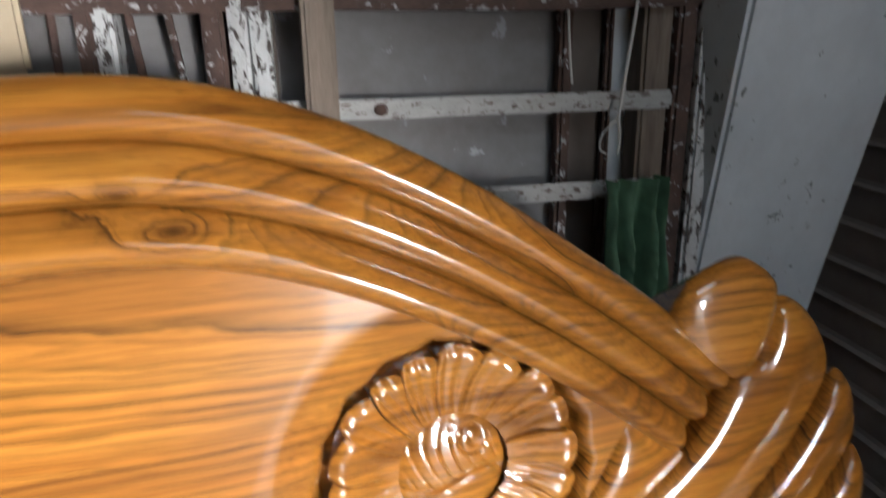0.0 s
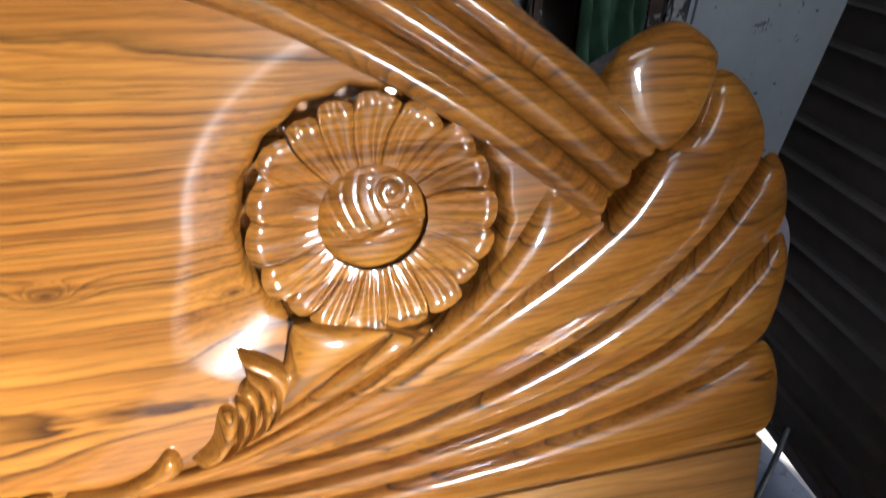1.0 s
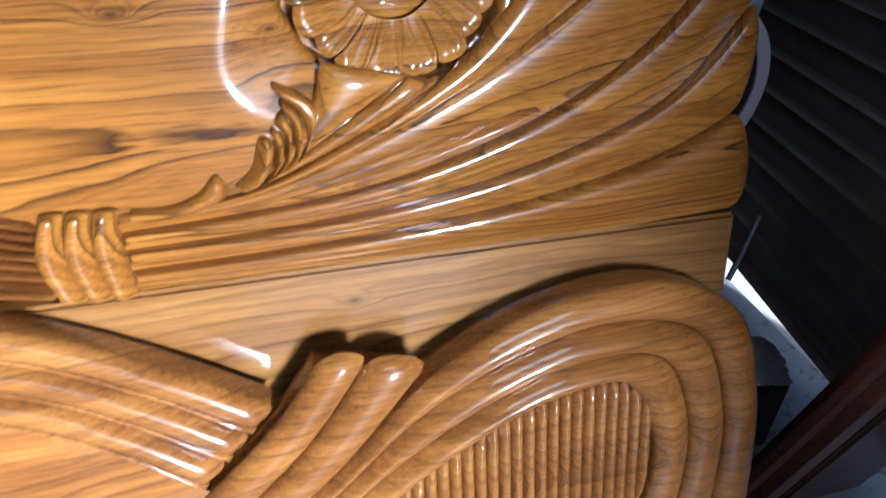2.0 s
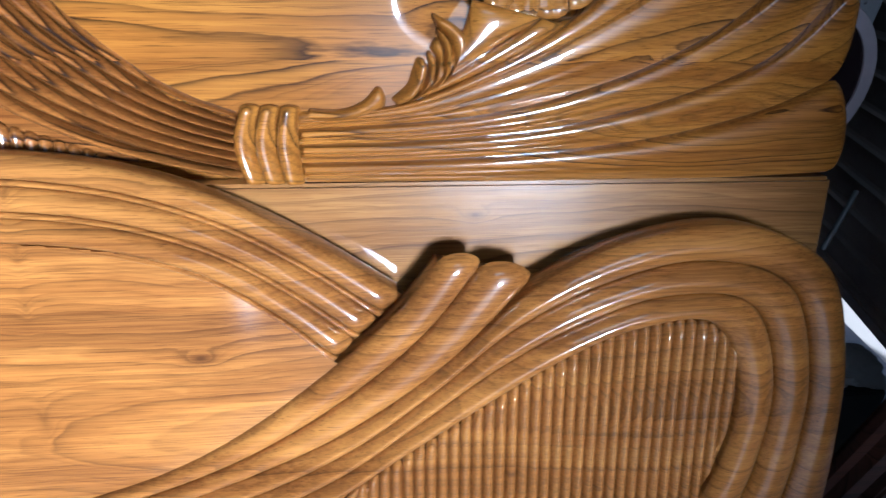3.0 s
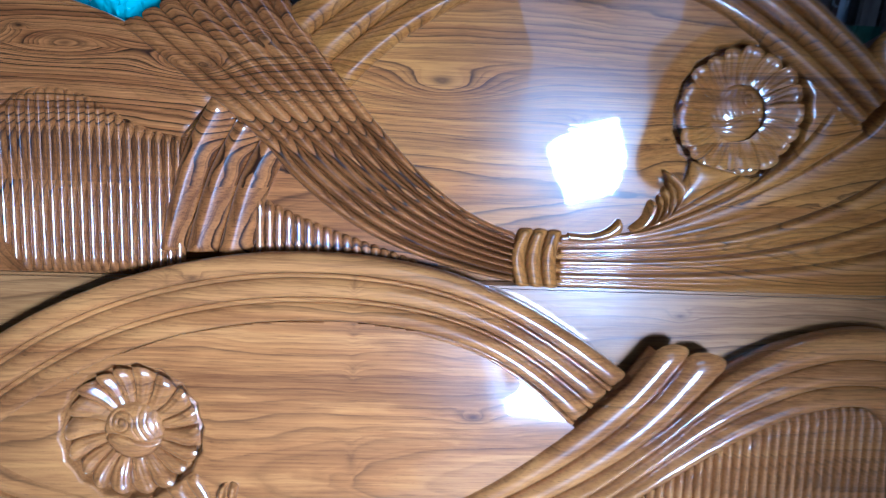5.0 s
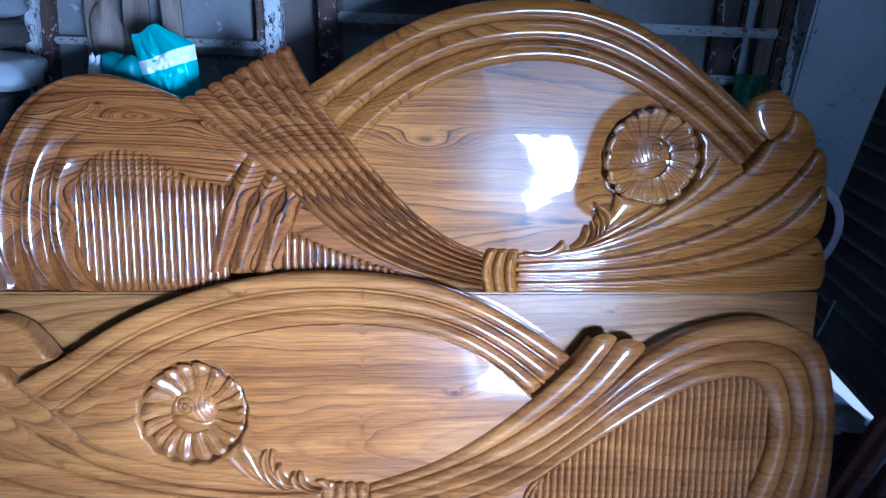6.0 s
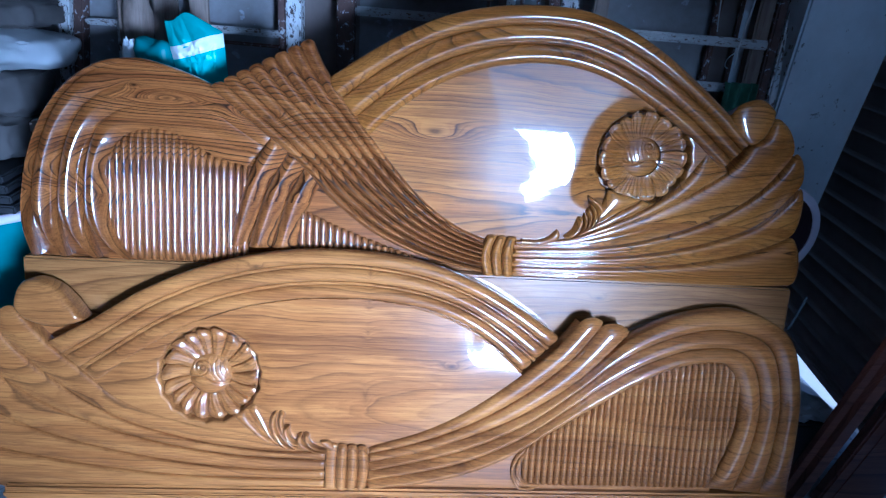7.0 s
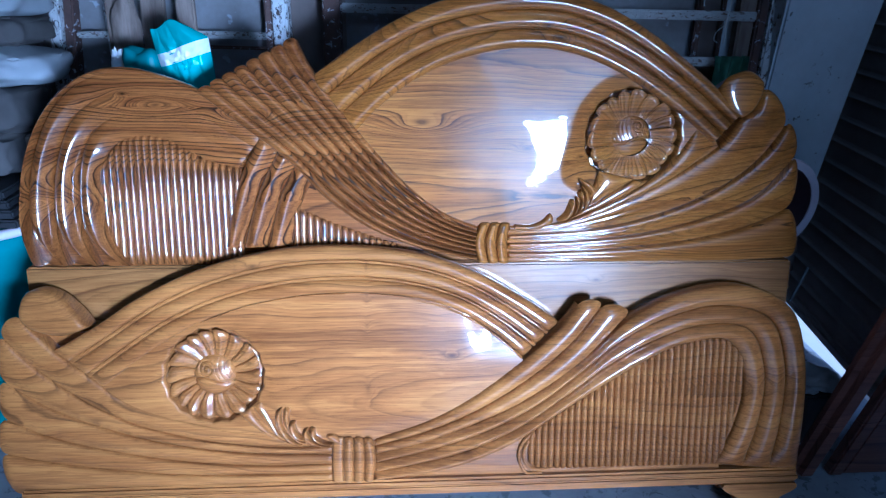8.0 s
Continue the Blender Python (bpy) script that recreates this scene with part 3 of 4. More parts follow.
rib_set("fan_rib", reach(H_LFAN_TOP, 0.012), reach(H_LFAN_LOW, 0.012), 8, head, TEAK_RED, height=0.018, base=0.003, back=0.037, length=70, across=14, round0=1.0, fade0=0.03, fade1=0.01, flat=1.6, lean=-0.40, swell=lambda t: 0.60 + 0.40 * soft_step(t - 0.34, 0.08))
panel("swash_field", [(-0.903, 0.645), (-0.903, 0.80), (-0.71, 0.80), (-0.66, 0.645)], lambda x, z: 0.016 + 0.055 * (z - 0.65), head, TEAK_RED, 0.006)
# right-hand fan of broad lobes
lobes = [(H_FAN_12, H_FAN_23), (H_FAN_23, H_FAN_34), (H_FAN_34, H_FAN_45), (H_FAN_45, H_FAN_6)]
for a, b in lobes:
    carved_rib("fan_lobe", reach(a, 0.020), reach(b, 0.020), head, TEAK, height=0.016, base=0.003, back=0.037, length=80, across=28, round0=1.0, fade0=0.05, fade1=0.01, flat=2.6, lean=-1.5, swell=lambda t: 1 - 0.25 * t, groove=0.0045)
carved_rib("fan_lobe", H_LOBE1_R, H_LOBE1_L, head, TEAK, height=0.016, base=0.000, flat=2.8, back=0.037, length=30, across=14, round0=1.0, round1=0.2, fade0=0.25, fade1=0.1)
carved_rib("stem", [(0.631, 0.963), (0.582, 0.891), (0.524, 0.840), (0.420, 0.783), (0.320, 0.745), (0.196, 0.737)], [(0.680, 0.925), (0.598, 0.856), (0.523, 0.812), (0.428, 0.770), (0.330, 0.740), (0.196, 0.722)], head, TEAK, height=0.010, base=-0.001, back=0.037, length=60, fade0=0.1, fade1=0.01, flat=2.2, lean=-0.3)
carved_rib("stem", [(0.409, 0.866), (0.399, 0.834), (0.378, 0.797), (0.341, 0.762)], [(0.493, 0.846), (0.442, 0.815), (0.391, 0.783), (0.350, 0.755)], head, TEAK, height=0.010, base=0.000, back=0.037, length=36, fade0=0.15, fade1=0.1, flat=2.4, lean=-0.3)
carved_rib("stem", [(0.493, 0.846), (0.442, 0.815), (0.391, 0.783), (0.345, 0.757)], [(0.524, 0.838), (0.470, 0.806), (0.410, 0.777), (0.350, 0.752)], head, TEAK, height=0.009, base=0.000, back=0.037, length=36, fade0=0.15, fade1=0.1, flat=2.2, lean=-0.3)
flower(FX, FZ, FR, head, TEAK, 18, 0.3, (0.34, 0.46), 0.30, 1, 0.0250, 0.30, 1.0, start=0.0090, bowl=0.0175, dome=0.015, carve=1.9, cup=0.40, twist=-0.10, fluting=0.0026)
# scroll of small leaves between the flower and the ring
H_SCROLL = [[(0.341, 0.802), (0.336, 0.786), (0.331, 0.771), (0.319, 0.759), (0.31, 0.753)],
            [(0.353, 0.801), (0.356, 0.786), (0.351, 0.769), (0.339, 0.753), (0.32, 0.742)],
            [(0.356, 0.812), (0.365, 0.8), (0.365, 0.784), (0.358, 0.769), (0.341, 0.75)],
            [(0.366, 0.827), (0.374, 0.81), (0.374, 0.792), (0.369, 0.776), (0.353, 0.756)],
            [(0.366, 0.837), (0.382, 0.82), (0.385, 0.799), (0.382, 0.781), (0.369, 0.762)],
            [(0.359, 0.853), (0.389, 0.837), (0.401, 0.822), (0.393, 0.799), (0.379, 0.769)]]
for a, b in zip(H_SCROLL, H_SCROLL[1:]):
    carved_rib("scroll_leaf", a, b, head, TEAK, height=0.014, base=-0.001, length=30, across=12, round0=0.5, round1=0.3, fade0=0.10, fade1=0.30, flat=1.8, lean=0.5, step=0.35)
carved_rib("scroll_stem", [(0.297, 0.77), (0.291, 0.764), (0.276, 0.749), (0.249, 0.74), (0.212, 0.741)], [(0.306, 0.756), (0.302, 0.741), (0.282, 0.731), (0.248, 0.725), (0.211, 0.726)], head, TEAK, height=0.013, base=-0.002, length=36, across=12, round0=0.6, fade0=0.10, fade1=0.02, flat=2.2, lean=-0.3)
rib_set("ring", H_BAND_L, H_BAND_R, 3, head, TEAK, height=0.014, base=-0.006, back=0.037, length=28, across=16, round0=0.3, round1=0.3, fade0=0.10, fade1=0.10, flat=2.2, lean=-0.4, step=-0.2)
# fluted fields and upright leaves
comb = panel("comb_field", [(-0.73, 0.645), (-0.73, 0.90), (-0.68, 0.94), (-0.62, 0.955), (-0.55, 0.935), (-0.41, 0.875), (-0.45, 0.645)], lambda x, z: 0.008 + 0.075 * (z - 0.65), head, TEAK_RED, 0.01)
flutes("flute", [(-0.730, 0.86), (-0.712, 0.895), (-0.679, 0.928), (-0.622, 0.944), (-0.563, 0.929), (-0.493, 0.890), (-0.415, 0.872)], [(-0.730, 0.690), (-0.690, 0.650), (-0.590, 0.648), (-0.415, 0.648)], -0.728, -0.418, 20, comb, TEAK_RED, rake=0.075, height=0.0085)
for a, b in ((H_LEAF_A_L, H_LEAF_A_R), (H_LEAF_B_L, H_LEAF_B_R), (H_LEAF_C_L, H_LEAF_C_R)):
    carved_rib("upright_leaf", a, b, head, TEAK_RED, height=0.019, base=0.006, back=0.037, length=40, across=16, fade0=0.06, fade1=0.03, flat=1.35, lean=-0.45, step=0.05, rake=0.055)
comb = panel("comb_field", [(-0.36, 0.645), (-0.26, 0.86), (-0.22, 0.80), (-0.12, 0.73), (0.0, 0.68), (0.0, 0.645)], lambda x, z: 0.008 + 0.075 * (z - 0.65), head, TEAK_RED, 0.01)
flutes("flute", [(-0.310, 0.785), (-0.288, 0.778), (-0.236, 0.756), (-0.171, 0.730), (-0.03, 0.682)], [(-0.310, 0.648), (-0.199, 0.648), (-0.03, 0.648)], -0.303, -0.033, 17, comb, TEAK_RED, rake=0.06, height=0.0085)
for x in (-0.86, 0.84):
    part("leg", box(x - 0.05, x + 0.05, -0.002, 0.040, 0.0, 0.10, 0.006), TEAK, head)

# ---------------------------------------------------------------- footboard
FOOT = BOARD @ pose(0, -0.115, 0, -6.277, 0, 0)
foot = empty("footboard", FOOT, "glossy carved teak bed footboard leaning against the headboard", "footboard")
F_ARCH_OUT = [(-0.845, 0.468), (-0.773, 0.509), (-0.643, 0.593), (-0.527, 0.647), (-0.412, 0.681), (-0.297, 0.700), (-0.169, 0.704), (-0.041, 0.690), (0.077, 0.657), (0.197, 0.598), (0.320, 0.518)]
F_ARCH_IN = [(-0.734, 0.373), (-0.640, 0.446), (-0.534, 0.511), (-0.417, 0.556), (-0.288, 0.581), (-0.146, 0.586), (-0.015, 0.571), (0.091, 0.535), (0.172, 0.479), (0.230, 0.427)]
F_BAND_L = [(-0.219, 0.248), (-0.222, 0.191), (-0.221, 0.130)]
F_BAND_R = [(-0.125, 0.243), (-0.118, 0.191), (-0.124, 0.130)]
F_R1_UP = [(0.376, 0.575), (0.314, 0.497), (0.227, 0.419), (0.119, 0.339), (0.011, 0.282), (-0.122, 0.237)]
F_R12 = [(0.430, 0.566), (0.349, 0.462), (0.242, 0.372), (0.120, 0.299), (-0.003, 0.250), (-0.123, 0.220)]
F_R23 = [(0.498, 0.546), (0.378, 0.419), (0.243, 0.325), (0.120, 0.268), (-0.003, 0.225), (-0.123, 0.198)]
F_SW_OUT = [(-0.123, 0.198), (0.038, 0.241), (0.202, 0.302), (0.351, 0.398), (0.471, 0.508), (0.579, 0.569), (0.688, 0.598), (0.786, 0.597), (0.874, 0.558), (0.923, 0.480), (0.943, 0.349), (0.943, 0.216), (0.937, 0.125)]
F_SW_IN = [(-0.124, 0.130), (0.038, 0.151), (0.176, 0.194), (0.259, 0.247), (0.368, 0.316), (0.490, 0.395), (0.599, 0.450), (0.697, 0.469), (0.761, 0.454), (0.784, 0.396), (0.780, 0.294), (0.757, 0.206), (0.725, 0.144)]
F_FAN_1 = [(-0.912, 0.544), (-0.845, 0.468), (-0.769, 0.404), (-0.685, 0.338), (-0.559, 0.293), (-0.417, 0.261), (-0.216, 0.241)]
F_FAN_12 = [(-0.954, 0.499), (-0.892, 0.431), (-0.798, 0.354), (-0.676, 0.286), (-0.523, 0.243), (-0.366, 0.221), (-0.217, 0.220)]
F_FAN_23 = [(-0.960, 0.395), (-0.875, 0.336), (-0.766, 0.285), (-0.615, 0.238), (-0.433, 0.208), (-0.217, 0.198)]
F_FAN_34 = [(-0.964, 0.304), (-0.869, 0.260), (-0.732, 0.221), (-0.565, 0.190), (-0.395, 0.175), (-0.218, 0.174)]
F_FAN_45 = [(-0.974, 0.221), (-0.850, 0.193), (-0.697, 0.170), (-0.528, 0.155), (-0.218, 0.150)]
F_FAN_6 = [(-0.952, 0.120), (-0.739, 0.124), (-0.477, 0.124), (-0.219, 0.130)]
F_LOBE1_L = [(-0.910, 0.552), (-0.897, 0.599), (-0.864, 0.612), (-0.820, 0.595), (-0.784, 0.558), (-0.762, 0.526)]
F_LOBE1_R = [(-0.908, 0.548), (-0.890, 0.522), (-0.860, 0.508), (-0.820, 0.505), (-0.788, 0.512), (-0.764, 0.522)]
arch_out = [tuple(p) for p in smooth_line(F_ARCH_OUT, 50)]
sw = [tuple(p) for p in smooth_line(F_SW_OUT, 60)]
outline = [(-0.945, 0.10), (-0.945, 0.47), (-0.89, 0.54), (-0.84, 0.56), (-0.80, 0.50)] + [(x, z - 0.008) for x, z in arch_out[3:-2]] + [(0.33, 0.50), (0.39, 0.55), (0.44, 0.53)]
outline += [(x - 0.004, z - 0.006) for x, z in sw[26:]] + [(0.93, 0.10)]
slab("back_board", outline, 0.034, 0.050, TEAK_FOOT, foot)
GX, GZ, GR = -0.490, 0.402, 0.108


def foot_field(x, z):
    dx, dz = x - GX, z - GZ
    d, a = math.hypot(dx, dz), math.atan2(dz, dx)
    shoulder = 0.003 * soft_step(GR + 0.020 - d, 0.006)
    rim = GR * (1.055 - 0.040 * abs(math.sin((a - 0.1) * 9.0)))
    cut = (0.018 + 0.5 * max(0, d - 0.88 * GR)) * soft_step(rim - d, 0.0012)
    swell = 0.004 + 0.009 * (1 - ((x + 0.25) / 0.62) ** 2) * (1 - ((z - 0.40) / 0.30) ** 2)
    wave = 0.0018 * noise.noise(Vector((x * 6, 4.3, z * 8)))
    tip = 0.115 * 0.006 * math.log1p(math.exp(min(30, (z - 0.432) / 0.006))) * soft_step(x - 0.125, 0.012)
    return 0.007 - swell + shoulder + cut + wave + tip


field = [(-0.77, 0.37), (-0.70, 0.425), (-0.64, 0.462), (-0.53, 0.525), (-0.41, 0.568), (-0.28, 0.59), (-0.14, 0.595), (-0.01, 0.58), (0.10, 0.545), (0.18, 0.485), (0.24, 0.42), (0.12, 0.325), (0.01, 0.265), (-0.12, 0.22), (-0.22, 0.22), (-0.40, 0.24), (-0.56, 0.28), (-0.69, 0.33)]
panel("panel", field, foot_field, foot, TEAK_FOOT, 0.003)
for k in range(3):
    lines = [between(F_ARCH_OUT, F_ARCH_IN, (k + q) / 3) for q in (0, 0.80, 1)]
    carved_rib("arch_rib", lines[0], lines[1], foot, TEAK_FOOT, height=0.015, base=0.002, back=0.037, length=80, across=14, fade0=0.03, fade1=0.02, round1=0.4, flat=2.3, lean=0.2, swell=lambda t: 0.6 + 0.4 * soft_step(t - 0.6, 0.08))
    carved_rib("arch_bead", lines[1], lines[2], foot, TEAK_FOOT, height=0.007, base=0.002, back=0.037, length=80, across=8, fade0=0.05, fade1=0.02, flat=1.8, swell=lambda t: 0.25 + 0.75 * soft_step(t - 0.62, 0.06))
rib_set("swash_rib", F_SW_OUT, F_SW_IN, 3, foot, TEAK_FOOT, height=0.017, base=0.000, back=0.037, length=100, across=16, fade0=0.01, fade1=0.04, flat=1.5, lean=0.2)
carved_rib("fan_rib", F_R1_UP, F_R12, foot, TEAK_FOOT, height=0.016, base=0.000, back=0.037, length=60, round0=1.0, fade0=0.05, fade1=0.01)
carved_rib("fan_rib", F_R12, F_R23, foot, TEAK_FOOT, height=0.016, base=0.000, back=0.037, length=60, round0=1.0, fade0=0.05, fade1=0.01)
fan = [F_FAN_1, F_FAN_12, F_FAN_23, F_FAN_34, F_FAN_45, F_FAN_6]
for a, b in zip(fan, fan[1:]):
    carved_rib("fan_lobe", reach(a, 0.020), reach(b, 0.020), foot, TEAK_FOOT, height=0.010, base=0.003, back=0.037, length=70, across=22, round0=1.0, fade0=0.05, fade1=0.01, flat=3.6, lean=-0.7, swell=lambda t: 1 - 0.2 * t)
carved_rib("fan_lobe", F_LOBE1_L, F_LOBE1_R, foot, TEAK_FOOT, height=0.020, base=-0.002, flat=2.4, back=0.037, length=36, across=16, fade0=0.22, fade1=0.16)
flower(GX, GZ, GR, foot, TEAK_FOOT, 18, 0.1, (-0.36, 0.28), 0.42, -1, 0.017, 0.62, 1.10, 0.0080, 0.0130, 0.028, 2.8, twist=0.07, fluting=0.0024)
# stem and curled leaves between the flower and the ring
F_STEM = [[(-0.382, 0.345), (-0.360, 0.309), (-0.346, 0.262), (-0.318, 0.236)], [(-0.407, 0.324), (-0.383, 0.288), (-0.350, 0.253), (-0.312, 0.231)], [(-0.440, 0.308), (-0.406, 0.276), (-0.363, 0.246), (-0.306, 0.227)]]
for a, b in zip(F_STEM, F_STEM[1:]):
    carved_rib("stem", a, b, foot, TEAK_FOOT, height=0.013, base=0.003, length=40, across=10, fade0=0.12, fade1=0.1, flat=2.0, lean=0.3)
F_CURL = [[(-0.314, 0.320), (-0.319, 0.298), (-0.312, 0.270), (-0.298, 0.246), (-0.280, 0.232)], [(-0.331, 0.329), (-0.337, 0.300), (-0.330, 0.268), (-0.312, 0.243), (-0.288, 0.228)], [(-0.350, 0.316), (-0.356, 0.291), (-0.349, 0.261), (-0.325, 0.236), (-0.294, 0.223)]]
for a, b in zip(F_CURL, F_CURL[1:]):
    carved_rib("scroll_leaf", a, b, foot, TEAK_FOOT, height=0.022, base=0.000, length=32, across=12, round0=0.9, round1=0.4, fade0=0.10, fade1=0.25, lean=-0.2, step=-0.3)
carved_rib("scroll_leaf", [(-0.302, 0.294), (-0.304, 0.276), (-0.296, 0.258), (-0.278, 0.243)], [(-0.323, 0.288), (-0.325, 0.270), (-0.312, 0.252), (-0.286, 0.238)], foot, TEAK_FOOT, height=0.027, base=0.000, length=28, across=12, round0=0.9, round1=0.4, fade0=0.12, fade1=0.25, lean=-0.2)
carved_rib("scroll_leaf", [(-0.258, 0.272), (-0.257, 0.254), (-0.242, 0.240), (-0.217, 0.233)], [(-0.274, 0.276), (-0.274, 0.254), (-0.256, 0.236), (-0.217, 0.227)], foot, TEAK_FOOT, height=0.024, base=0.000, length=28, across=12, round0=0.9, round1=0.2, fade0=0.12, fade1=0.10, lean=-0.2)
carved_rib("scroll_leaf", [(-0.274, 0.276), (-0.274, 0.254), (-0.256, 0.236), (-0.217, 0.227)], [(-0.290, 0.268), (-0.290, 0.247), (-0.268, 0.230), (-0.217, 0.219)], foot, TEAK_FOOT, height=0.022, base=0.000, length=28, across=12, round0=0.9, round1=0.2, fade0=0.12, fade1=0.10, lean=-0.2)
carved_rib("scroll_leaf", [(-0.222, 0.256), (-0.212, 0.254), (-0.203, 0.246), (-0.197, 0.236)], [(-0.240, 0.252), (-0.232, 0.240), (-0.222, 0.234), (-0.205, 0.230)], foot, TEAK_FOOT, height=0.018, base=0.000, length=24, across=10, round0=0.8, round1=0.4, fade0=0.15, fade1=0.2)
F_BAND_M = [(x + 0.026, z) for x, z in F_BAND_L]
carved_rib("ring_collar", F_BAND_L, F_BAND_M, foot, TEAK_FOOT, height=0.006, base=-0.007, back=0.037, length=28, across=10, round0=0.3, round1=0.3, fade0=0.08, fade1=0.08, flat=3.0)
rib_set("ring", F_BAND_M, F_BAND_R, 3, foot, TEAK_FOOT, height=0.014, base=-0.008, back=0.037, length=28, across=12, round0=0.6, round1=0.6, fade0=0.12, fade1=0.12, flat=1.6, lean=0.1)
comb = panel("comb_field", [(-0.13, 0.125), (-0.13, 0.15), (0.04, 0.175), (0.17, 0.21), (0.24, 0.255), (0.37, 0.31), (0.49, 0.39), (0.60, 0.445), (0.70, 0.47), (0.78, 0.46), (0.80, 0.30), (0.74, 0.13)], lambda x, z: 0.008, foot, TEAK_FOOT, 0.01)
flutes("flute", [(0.250, 0.236), (0.368, 0.314), (0.490, 0.393), (0.599, 0.449), (0.690, 0.470), (0.745, 0.460), (0.785, 0.420)], [(0.250, 0.165), (0.275, 0.148), (0.345, 0.143), (0.487, 0.143), (0.700, 0.143), (0.735, 0.160), (0.785, 0.330)], 0.253, 0.782, 33, comb, TEAK_FOOT, height=0.0095)
for off in (0.0, 0.012):
    link_mesh("comb_border", *tube(smooth_line([(0.300 - off, 0.004, 0.142 - off * 0.5), (0.262 - off, 0.004, 0.147 - off), (0.243 - off, 0.004, 0.172), (0.247 - off, 0.004, 0.205), (0.270 - off, 0.004, 0.236)], 30), 0.0045, 8), TEAK_FOOT, foot)
part("rail", box(-0.945, 0.936, -0.010, 0.036, 0.092, 0.132, 0.006), TEAK_FOOT, foot)
part("rail_bead", box(-0.945, 0.936, -0.016, -0.008, 0.104, 0.118, 0.0035), TEAK_FOOT, foot)
for x in (-0.84, 0.84):
    ogee = [(0.092 - 0.040 * q + 0.012 * math.sin(2 * math.pi * q), 0.094 - 0.054 * q) for q in np.linspace(0, 1, 13)]
    slab("bracket", [(x - a, z) for a, z in ogee] + [(x + a, z) for a, z in reversed(ogee)], -0.012, 0.036, TEAK_FOOT, foot)
    part("leg", box(x - 0.045, x + 0.045, -0.006, 0.034, -0.012, 0.044, 0.006), TEAK_FOOT, foot)

# ---------------------------------------------------------------- the room
def structure(ob, label, category="wall"):
    return tagged(ob, label, category, kind="structure")


structure(part("ground", box(-40, 60, -60, 40, -0.30, -0.02, 0), DUST), "pale dusty ground outside the workshop", "ground")
structure(part("floor", box(-3.2, 1.47, -4.1, 2.2, -0.25, 0.0, 0), FLOOR), "stained grey concrete floor", "floor")
for x0, x1, y0, y1 in ((-3.2, -0.05, -4.1, 2.2), (1.25, 2.2, -4.1, 2.2), (-0.05, 1.25, -4.1, -2.58), (-0.05, 1.25, -1.82, 2.2)):
    structure(part("ceiling", box(x0, x1, y0, y1, 2.80, 2.92, 0), WHITEWASH), "plain dim cream ceiling slab", "ceiling")
# invented sheet over the ceiling gap, only there to cover the added lamp
structure(part("added_roof_sheet", box(-0.08, 1.28, -2.61, -1.79, 2.925, 2.935, 0.002), WHITE_PLASTIC), "pale plastic sheet, unseen, added in the roof above the fill lamp", "roof light")
structure(part("wall_west", box(-3.2, -3.05, -4.0, 2.2, 0, 2.8, 0), WHITEWASH), "stained cream side wall")
for x0, x1, z0, z1 in ((-3.05, 0.75, 0, 2.8), (0.75, 1.85, 2.7, 2.8), (1.85, 2.2, 0, 2.8)):
    structure(part("wall_south", box(x0, x1, -4.0, -3.85, z0, z1, 0), WHITEWASH), "cream front wall with a tall open doorway")
structure(part("wall_north", box(-3.05, 2.2, 0.98, 1.12, 0, 2.8, 0), CEMENT), "grey cement wall behind the window frame")
structure(part("wall_east", box(2.05, 2.2, -3.85, -1.5, 0, 2.8, 0), WHITEWASH), "stained cream side wall")
# out of view; its inner end keeps doorway light off the right side
structure(part("shading_wall", box(1.155, 2.2, -1.78, -1.66, 0, 2.8, 0), WHITEWASH), "unseen short wall by the shutter, extended to shade the right side")

# rolling shutter along the side, a little raised from the floor
SHUT = pose(1.427, 0.42, 0, 0, 0, -7.4)
shutter = empty("rolling_shutter", SHUT, "dark brown steel rolling shutter, slightly raised", "shutter")
slat_bm = bmesh.new()
prof = [(0.000, 0.000), (0.012, 0.004), (0.016, 0.012), (0.010, 0.030), (0.010, 0.060), (0.014, 0.074), (0.006, 0.080)]
rows = [[slat_bm.verts.new((dx, y, z)) for dx, z in prof] for y in (-1.95, 0.66)]
rear = [[slat_bm.verts.new((dx + 0.004, y, z)) for dx, z in prof] for y in (-1.95, 0.66)]
for k in range(len(prof) - 1):
    slat_bm.faces.new((rows[0][k], rows[1][k], rows[1][k + 1], rows[0][k + 1]))
    slat_bm.faces.new((rear[0][k + 1], rear[1][k + 1], rear[1][k], rear[0][k]))
bmesh.ops.recalc_face_normals(slat_bm, faces=slat_bm.faces)
first = part("slat", slat_bm, SHUTTER, shutter, smooth=30)
first.location.z = 0.10
for k in range(1, 34):
    ob = new("slat", first.data)
    ob.parent, ob.location.z = shutter, 0.10 + 0.08 * k
part("bottom_bar", box(-0.010, 0.026, -1.95, 0.66, 0.070, 0.104, 0.004), SHUTTER, shutter)

